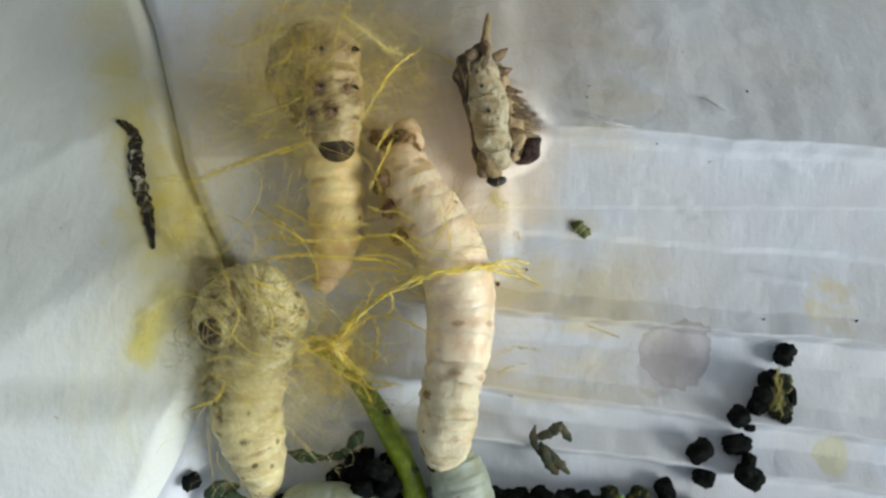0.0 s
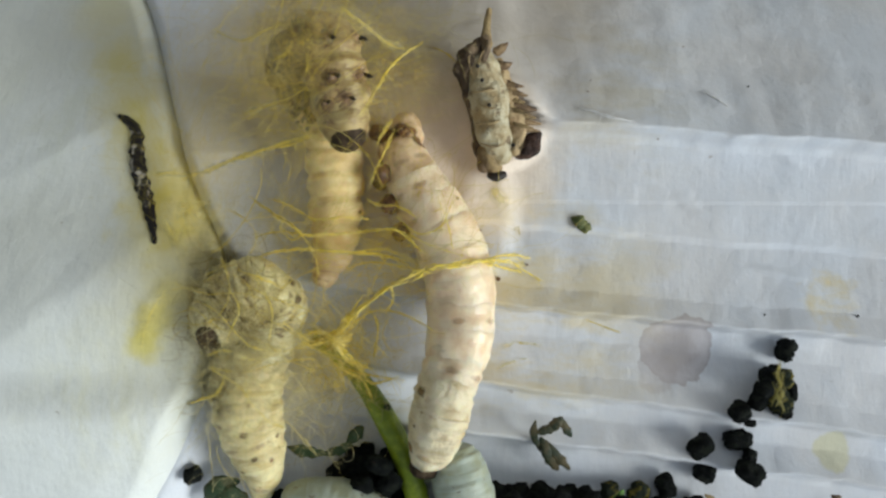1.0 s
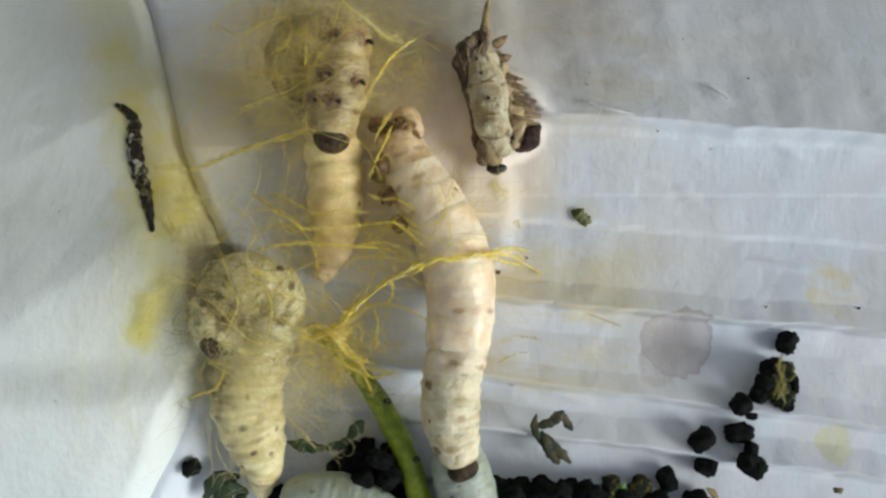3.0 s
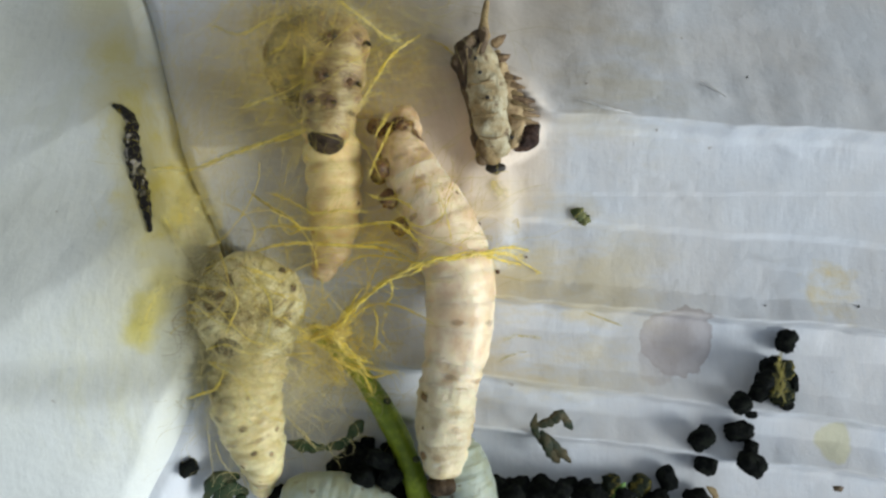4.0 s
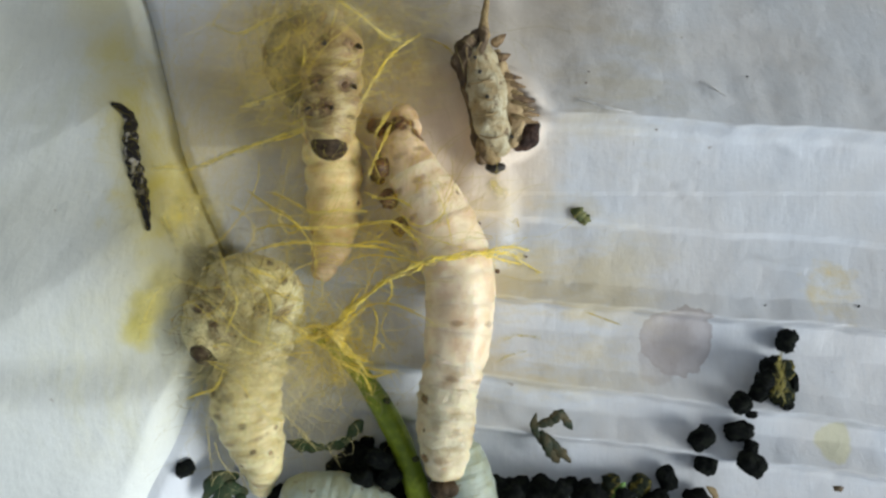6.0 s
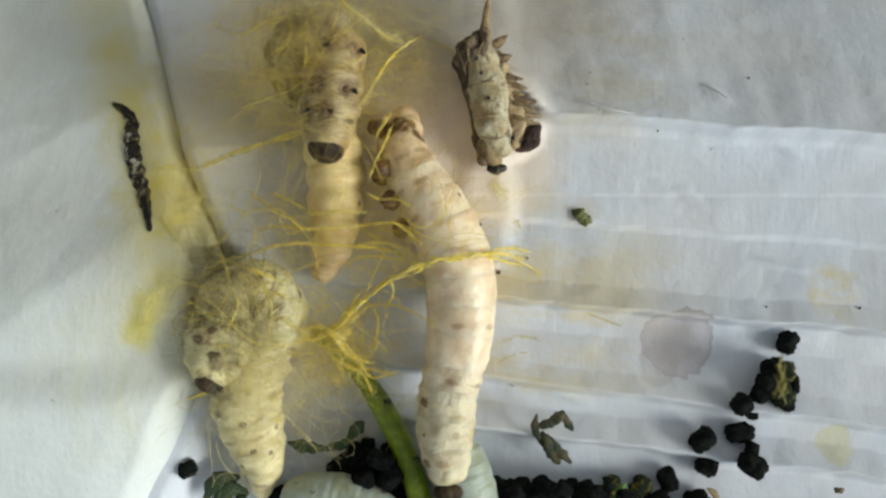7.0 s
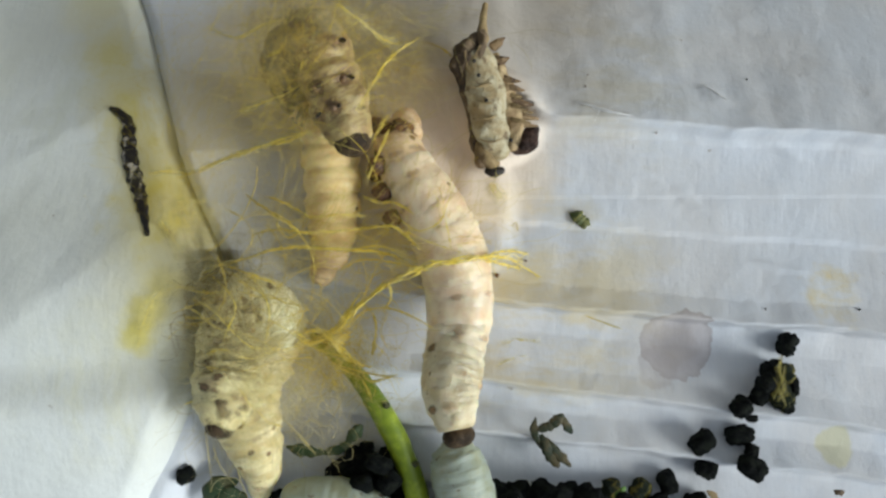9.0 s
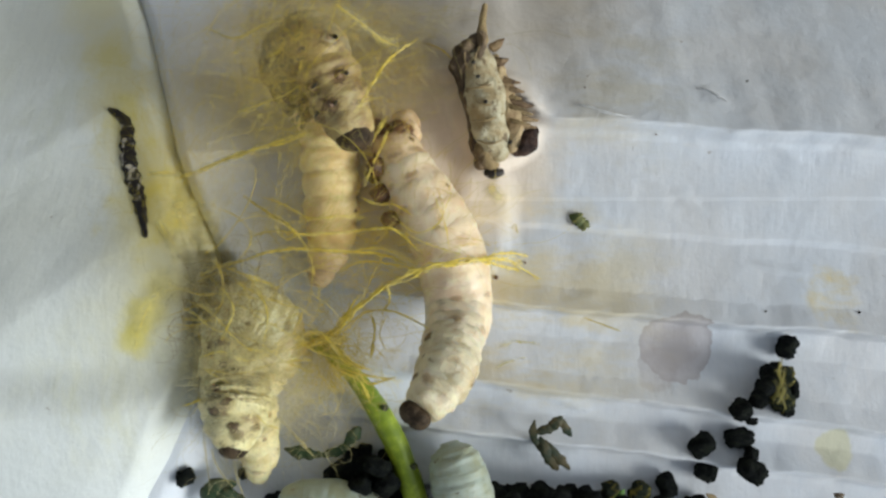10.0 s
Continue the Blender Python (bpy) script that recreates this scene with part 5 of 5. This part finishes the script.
strands("silk_threads", [
    ([(-36.46, -3.69, 11), (-38.14, -6.63, 12.2), (-39.41, -9.61, 12.2), (-39.93, -12.22, 12.2)], 0.025, 1.9, HAZE),
    ([(-34.83, 0.08, 9), (-37.63, 3.19, 7.5), (-38.72, 5.36, 7.5)], 0.025, 1.4, HAZE),
    ([(-41.51, 11.34, 3.6), (-38.80, 11.62, 4), (-35.59, 11.30, 4)], 0.08, 0.8, HAZE),
    ], SILK, "yellow silk matted on the paper wall", 10)
strands("silk_threads", [
    ([(47.27, -14.26, 6), (45.98, -16.18, 8), (46.60, -18.50, 8), (47.05, -21.06, 5)], 0.14, 0.9, HAZE),
    ([(45.61, -17.10, 7), (46.13, -19.27, 8), (48.58, -21.73, 4)], 0.12),
    ([(47.53, -15.61, 6.5), (46.44, -16.95, 8), (46.01, -20.41, 6)], 0.12, 0.6, HAZE),
    ], DULL_SILK, "dull yellow silk caught on the heaped droppings", 11)


def on_paper(places, lift):
    return [(x, y, paper_height(x, y) + wrinkle_height(x, y) + lift) for x, y, z in places]


# white strands along two wrinkles paint the light on their crests
strands("stuck_fibres", [
    (on_paper([(19.40, 21.39, 0), (21.64, 20.73, 0), (23.55, 19.98, 0), (26.86, 19.40, 0)], 0.1), 0.17),
    (on_paper([(37.81, 24.79, 0), (39.13, 23.71, 0), (41.29, 21.97, 0)], 0.2), 0.1)], plain_material("white_crest_line", (0.85, 0.85, 0.84), (0.8, 0.8, 0.8), 300, 0.4), "white lines painting the bright crests of two paper wrinkles")


strands("stuck_fibres", [
    (on_paper([(8.29, -13.52, 0), (11.28, -12.85, 0), (14.76, -13.19, 0)], 0.1), 0.012, 0.7, HAZE),
    (on_paper([(7.80, -16.50, 0), (10.03, -15.51, 0), (12.61, -15.01, 0)], 0.1), 0.012, 0.7, HAZE),
    (on_paper([(20.90, -9.21, 0), (23.39, -10.20, 0), (26.54, -11.36, 0)], 0.1), 0.05, 0.35, HAZE),
    (on_paper([(6.47, 10.20, 0), (7.96, 8.54, 0), (9.62, 7.88, 0)], 0.1), 0.012, 1.9, HAZE),
    (on_paper([(10.12, 3.73, 0), (10.78, 4.40, 0), (11.11, 3.07, 0)], 0.1), 0.03, 0.4, FILM),
    (on_paper([(-3.23, 31.43, 0), (-1.33, 30.77, 0), (0.50, 29.61, 0), (1.82, 27.95, 0)], 0.2), 0.08),
    ], FINE_SILK, "yellow silk wisps stuck to the paper", 12)
# the first three stand in for prolegs peeking out beside the cream silkworm
for place, size in (((7.88, -3.23, 0), 0.2), ((5.22, 3.65, 0), 0.18), ((1.66, 9.62, 0), 0.18), ((21.48, 26.04, 0), 0.06), ((20.90, 24.13, 0), 0.07), ((31.18, 17.33, 0), 0.08), ((12.11, -1.16, 0), 0.1)):
    tagged(pellet(place, 70, 4, size), "tiny brown speck on the white paper", "crumb", "crumbs")


def fuzz(name, count, centre, spread, length, heights, radius, material, label, seed, heading=None, curl=0.10):
    """A haze of fine hairs, joined."""
    g = random.Random(seed)
    vs, fs = [], []
    for _ in range(count):
        x, y = g.gauss(centre[0], spread[0]), g.gauss(centre[1], spread[1])
        z = g.uniform(*heights)
        a = g.uniform(0, 2 * math.pi) if heading is None else radians(g.gauss(heading, 28))
        tilt = g.uniform(-0.25, 0.25)
        p = Vector((x, y, z))
        n = 7
        step = length * g.uniform(0.5, 1.4) / n
        bend = g.gauss(0, curl)
        r = radius * g.uniform(0.6, 1.5)
        base = len(vs)
        for i in range(n + 1):
            d = Vector((math.cos(a), math.sin(a), tilt))
            side = Vector((-d.y, d.x, 0)).normalized()
            lift = Vector((0, 0, 1))
            for o in (side, -side * 0.5 + lift * 0.87, -side * 0.5 - lift * 0.87):
                vs.append((p + o * r) * MM)
            p = p + d * step
            p.z = max(p.z, 0.4)
            a += bend + g.gauss(0, 0.18)
        for i in range(n):
            for k in range(3):
                q = base + 3 * i
                fs.append((q + k, q + (k + 1) % 3, q + 3 + (k + 1) % 3, q + 3 + k))
    me = bpy.data.meshes.new(name)
    me.from_pydata([tuple(v) for v in vs], [], fs)
    me.materials.append(material)
    tagged(new(name, me), label, "silk", kind="stuff")


fuzz("silk_veil", 650, (-25.30, -7.76), (4.2, 4.0), 7, (9, 15), 0.008, PALE_SILK, "fine pale yellow silk veil over the curled silkworm", 1, None, 0.2)
fuzz("silk_veil", 800, (-25.91, -14.23), (3.0, 5.5), 7, (8, 15), 0.013, PALE_SILK, "fine pale silk hairs along the golden silkworm", 2, None, 0.2)
fuzz("silk_veil", 450, (-35.36, 8.74), (3.2, 8.0), 10, (2, 9), 0.008, FINE_SILK, "yellow silk haze bridging flap and floor", 3, 100, 0.15)
fuzz("silk_veil", 1100, (-18.60, 24.97), (4.6, 6.0), 8, (10, 20), 0.008, FINE_SILK, "fine yellow silk veil over the folded silkworm", 4, None, 0.2)
fuzz("silk_web", 650, (-14.60, -13.60), (3.6, 3.2), 3.6, (4, 9), 0.020, FINE_SILK, "golden silk web round the stalk tip", 5, None, 0.5)
fuzz("silk_web", 150, (-17.95, -19.96), (4.2, 5.0), 6, (2, 6), 0.03, PALE_SILK, "pale loose silk web beside the stalk", 6, None, 0.5)
fuzz("silk_web", 400, (-12.69, 0.85), (7.5, 4.0), 9, (6, 11), 0.018, FINE_SILK, "golden silk web between two silkworms", 7, 10, 0.12)
fuzz("silk_web", 150, (-8.19, 9.53), (2.0, 7.0), 6, (5, 10), 0.014, FINE_SILK, "golden silk web along the cream silkworm", 8, 40, 0.15)
fuzz("silk_web", 280, (-28.62, 25.14), (6.0, 9.0), 12, (0.0, 6), 0.010, FINE_SILK, "yellow silk web on the paper behind the folded silkworm", 9, 20, 0.12)
fuzz("silk_web", 160, (-10.83, 32.42), (7.0, 4.0), 10, (0, 9), 0.02, PALE_SILK, "pale silk web on the paper", 10, 0, 0.12)
fuzz("silk_net", 40, (-2.18, 3.84), (3.2, 5.0), 8, (9.5, 12.5), 0.025, FINE_SILK, "thin yellow threads across the cream silkworm", 13, 40, 0.12)
fuzz("silk_net", 230, (-28.60, -6.60), (3.0, 3.4), 4, (10, 15), 0.028, BROWN_SILK, "brownish silk netting over the curled silkworm", 14, None, 0.4)
fuzz("silk_veil", 150, (-24.69, -11.75), (3.0, 5.5), 5, (12, 16), 0.030, PALE_SILK, "coarse pale yellow silk over the curled silkworm", 21, None, 0.35)
fuzz("silk_hairs", 34, (-25.67, -8.88), (6.0, 6.0), 11, (11, 15), 0.05, FINE_SILK, "single yellow silk hairs over the curled silkworm", 11, 10, 0.1)
fuzz("silk_hairs", 16, (-18.95, 24.70), (4.0, 7.0), 12, (16, 20), 0.04, FINE_SILK, "single yellow silk hairs over the folded silkworm", 12, 40, 0.1)


def gauze_material(name, colour, share, half):
    """Loose spun fibres that thin out towards the rim of the sheet."""
    m = sheer_material(name, colour, tuple(0.9 * c for c in colour), 0.0)
    nt = m.node_tree
    vec = coords_of(nt)
    streak = noise_of(nt, coords_of(nt, (260, 90, 120)), 1.0, 6, 0.7)
    cross = noise_of(nt, coords_of(nt, (80, 300, 120)), 1.0, 6, 0.7)
    cloud = noise_of(nt, vec, 110, 3, 0.5)
    rim = nt.nodes.new("ShaderNodeVectorMath")
    rim.operation = "LENGTH"
    nt.links.new(coords_of(nt, (1 / half[0], 1 / half[1], 0)), rim.inputs[0])
    body = ramp_of(nt, rim.outputs["Value"], 0.35, 1.0, 1.0, 0.0)
    d = math_of(nt, "MULTIPLY", ramp_of(nt, math_of(nt, "ADD", streak, cross), 0.85, 1.35), ramp_of(nt, cloud, 0.3, 0.65, 0.35, 1.0))
    d = math_of(nt, "MULTIPLY", math_of(nt, "MULTIPLY", d, body), share)
    both, gap = nt.nodes.new("ShaderNodeMixShader"), nt.nodes.new("ShaderNodeBsdfTransparent")
    out = nt.nodes["Material Output"]
    old = out.inputs["Surface"].links[0].from_socket
    nt.links.new(d, both.inputs[0])
    nt.links.new(gap.outputs[0], both.inputs[1])
    nt.links.new(old, both.inputs[2])
    nt.links.new(both.outputs[0], out.inputs["Surface"])
    return m


def silk_gauze(centre, half, top, rim, colour, share, label, seed):
    bm = bmesh.new()

    def place(u, v):
        a, b = 2 * u - 1, 2 * v - 1
        r = min(1.0, math.hypot(a, b))
        z = rim + (top - rim) * (1 - r * r) + 0.8 * noise.noise(Vector((a * 3, b * 3, seed)))
        return V((a * half[0], b * half[1], z))
    grid_mesh(bm, place, 40, 40)
    ob = new("silk_gauze", mesh_of("silk_gauze", bm, gauze_material("silk_gauze", colour, share, (half[0] * MM, half[1] * MM))))
    ob.location = V((centre[0], centre[1], 0))
    tagged(ob, label, "silk gauze", kind="stuff")


silk_gauze((-25.67, -11.86), (10.5, 15.0), 15.6, 3.0, (0.87, 0.80, 0.46), 0.98, "milky yellow silk gauze spun over the curled silkworm", 2.0)
silk_gauze((-18.80, 26.24), (12.0, 12.5), 20.0, 4.0, (0.58, 0.45, 0.175), 0.75, "milky yellow silk gauze spun over the folded silkworm", 5.0)
silk_gauze((-34.58, 1.65), (7.0, 14.0), 9.0, 3.0, (0.88, 0.75, 0.27), 0.75, "yellow silk gauze between paper wall and floor", 8.0)
silk_gauze((-30.60, -12.50), (5.5, 13.0), 13.0, 8.0, (0.72, 0.65, 0.34), 0.75, "olive silk gauze along the side of the curled silkworm", 19.0)
silk_gauze((-30.60, -22.00), (5.0, 9.5), 11.5, 5.0, (0.84, 0.78, 0.50), 0.85, "milky silk haze beside the tail of the curled silkworm", 29.0)
silk_gauze((-27.00, -18.50), (7.5, 12.5), 15.8, 4.5, (0.86, 0.79, 0.46), 0.72, "milky silk haze over the lower half of the curled silkworm", 43.0)
silk_gauze((-24.60, 2.00), (10.0, 7.0), 7.5, 4.0, (0.82, 0.68, 0.26), 0.5, "thin yellow silk haze between the silkworms", 37.0)
silk_gauze((-27.20, -5.80), (8.0, 6.5), 14.6, 7.0, (0.72, 0.60, 0.30), 0.85, "brownish orange silk gauze over the crown of the curled silkworm", 23.0)
silk_gauze((-16.25, 30.09), (9.0, 7.0), 20.5, 9.0, (0.50, 0.42, 0.20), 0.9, "greenish yellow silk gauze at the paper behind the folded silkworm", 11.0)
silk_gauze((-15.66, 27.95), (19.0, 15.0), 4.6, 3.2, (0.70, 0.53, 0.19), 0.95, "thin brownish silk film on the paper round the silkworms", 13.0)
silk_gauze((-33.90, -8.90), (6.5, 14.0), 12.5, 9.0, (0.92, 0.86, 0.48), 0.9, "pale silk haze between the paper wall and the curled silkworm", 17.0)


# the slack flap sinks back a little over the first seconds, and the shed skin with it
SAG = ((0, 0.15, -0.85), (0.5, 0.2, -0.78), (1, 0.4, -0.9), (1.5, 0.4, -0.9), (2, 0.25, -0.45), (2.5, 0.3, -0.17), (4, 0, 0), (7, -0.1, 0.1), (10, 0, 0))
ROLL = ((0, 0.85, -0.5), (1, 1.1, -0.25), (2.5, 1.0, 0.15), (4, 0.5, 0.1), (4.5, 0.2, 0.1), (5, 0, 0), (5.5, 0, 0), (7, 0.35, 0), (8, 0.35, -0.15), (9, 0.35, -0.2), (10, 0.6, -0.2))


def motions():
    for ob, rows in MOVING:
        walk(ob, rows)
    for ob, shifts in ((flap, SAG), (shed, SAG), (rolling, ROLL)):
        home = ob.matrix_basis.copy()
        walk(ob, [(t, Matrix.Translation(V((x, y, 0))) @ home) for t, x, y in shifts])


motions()
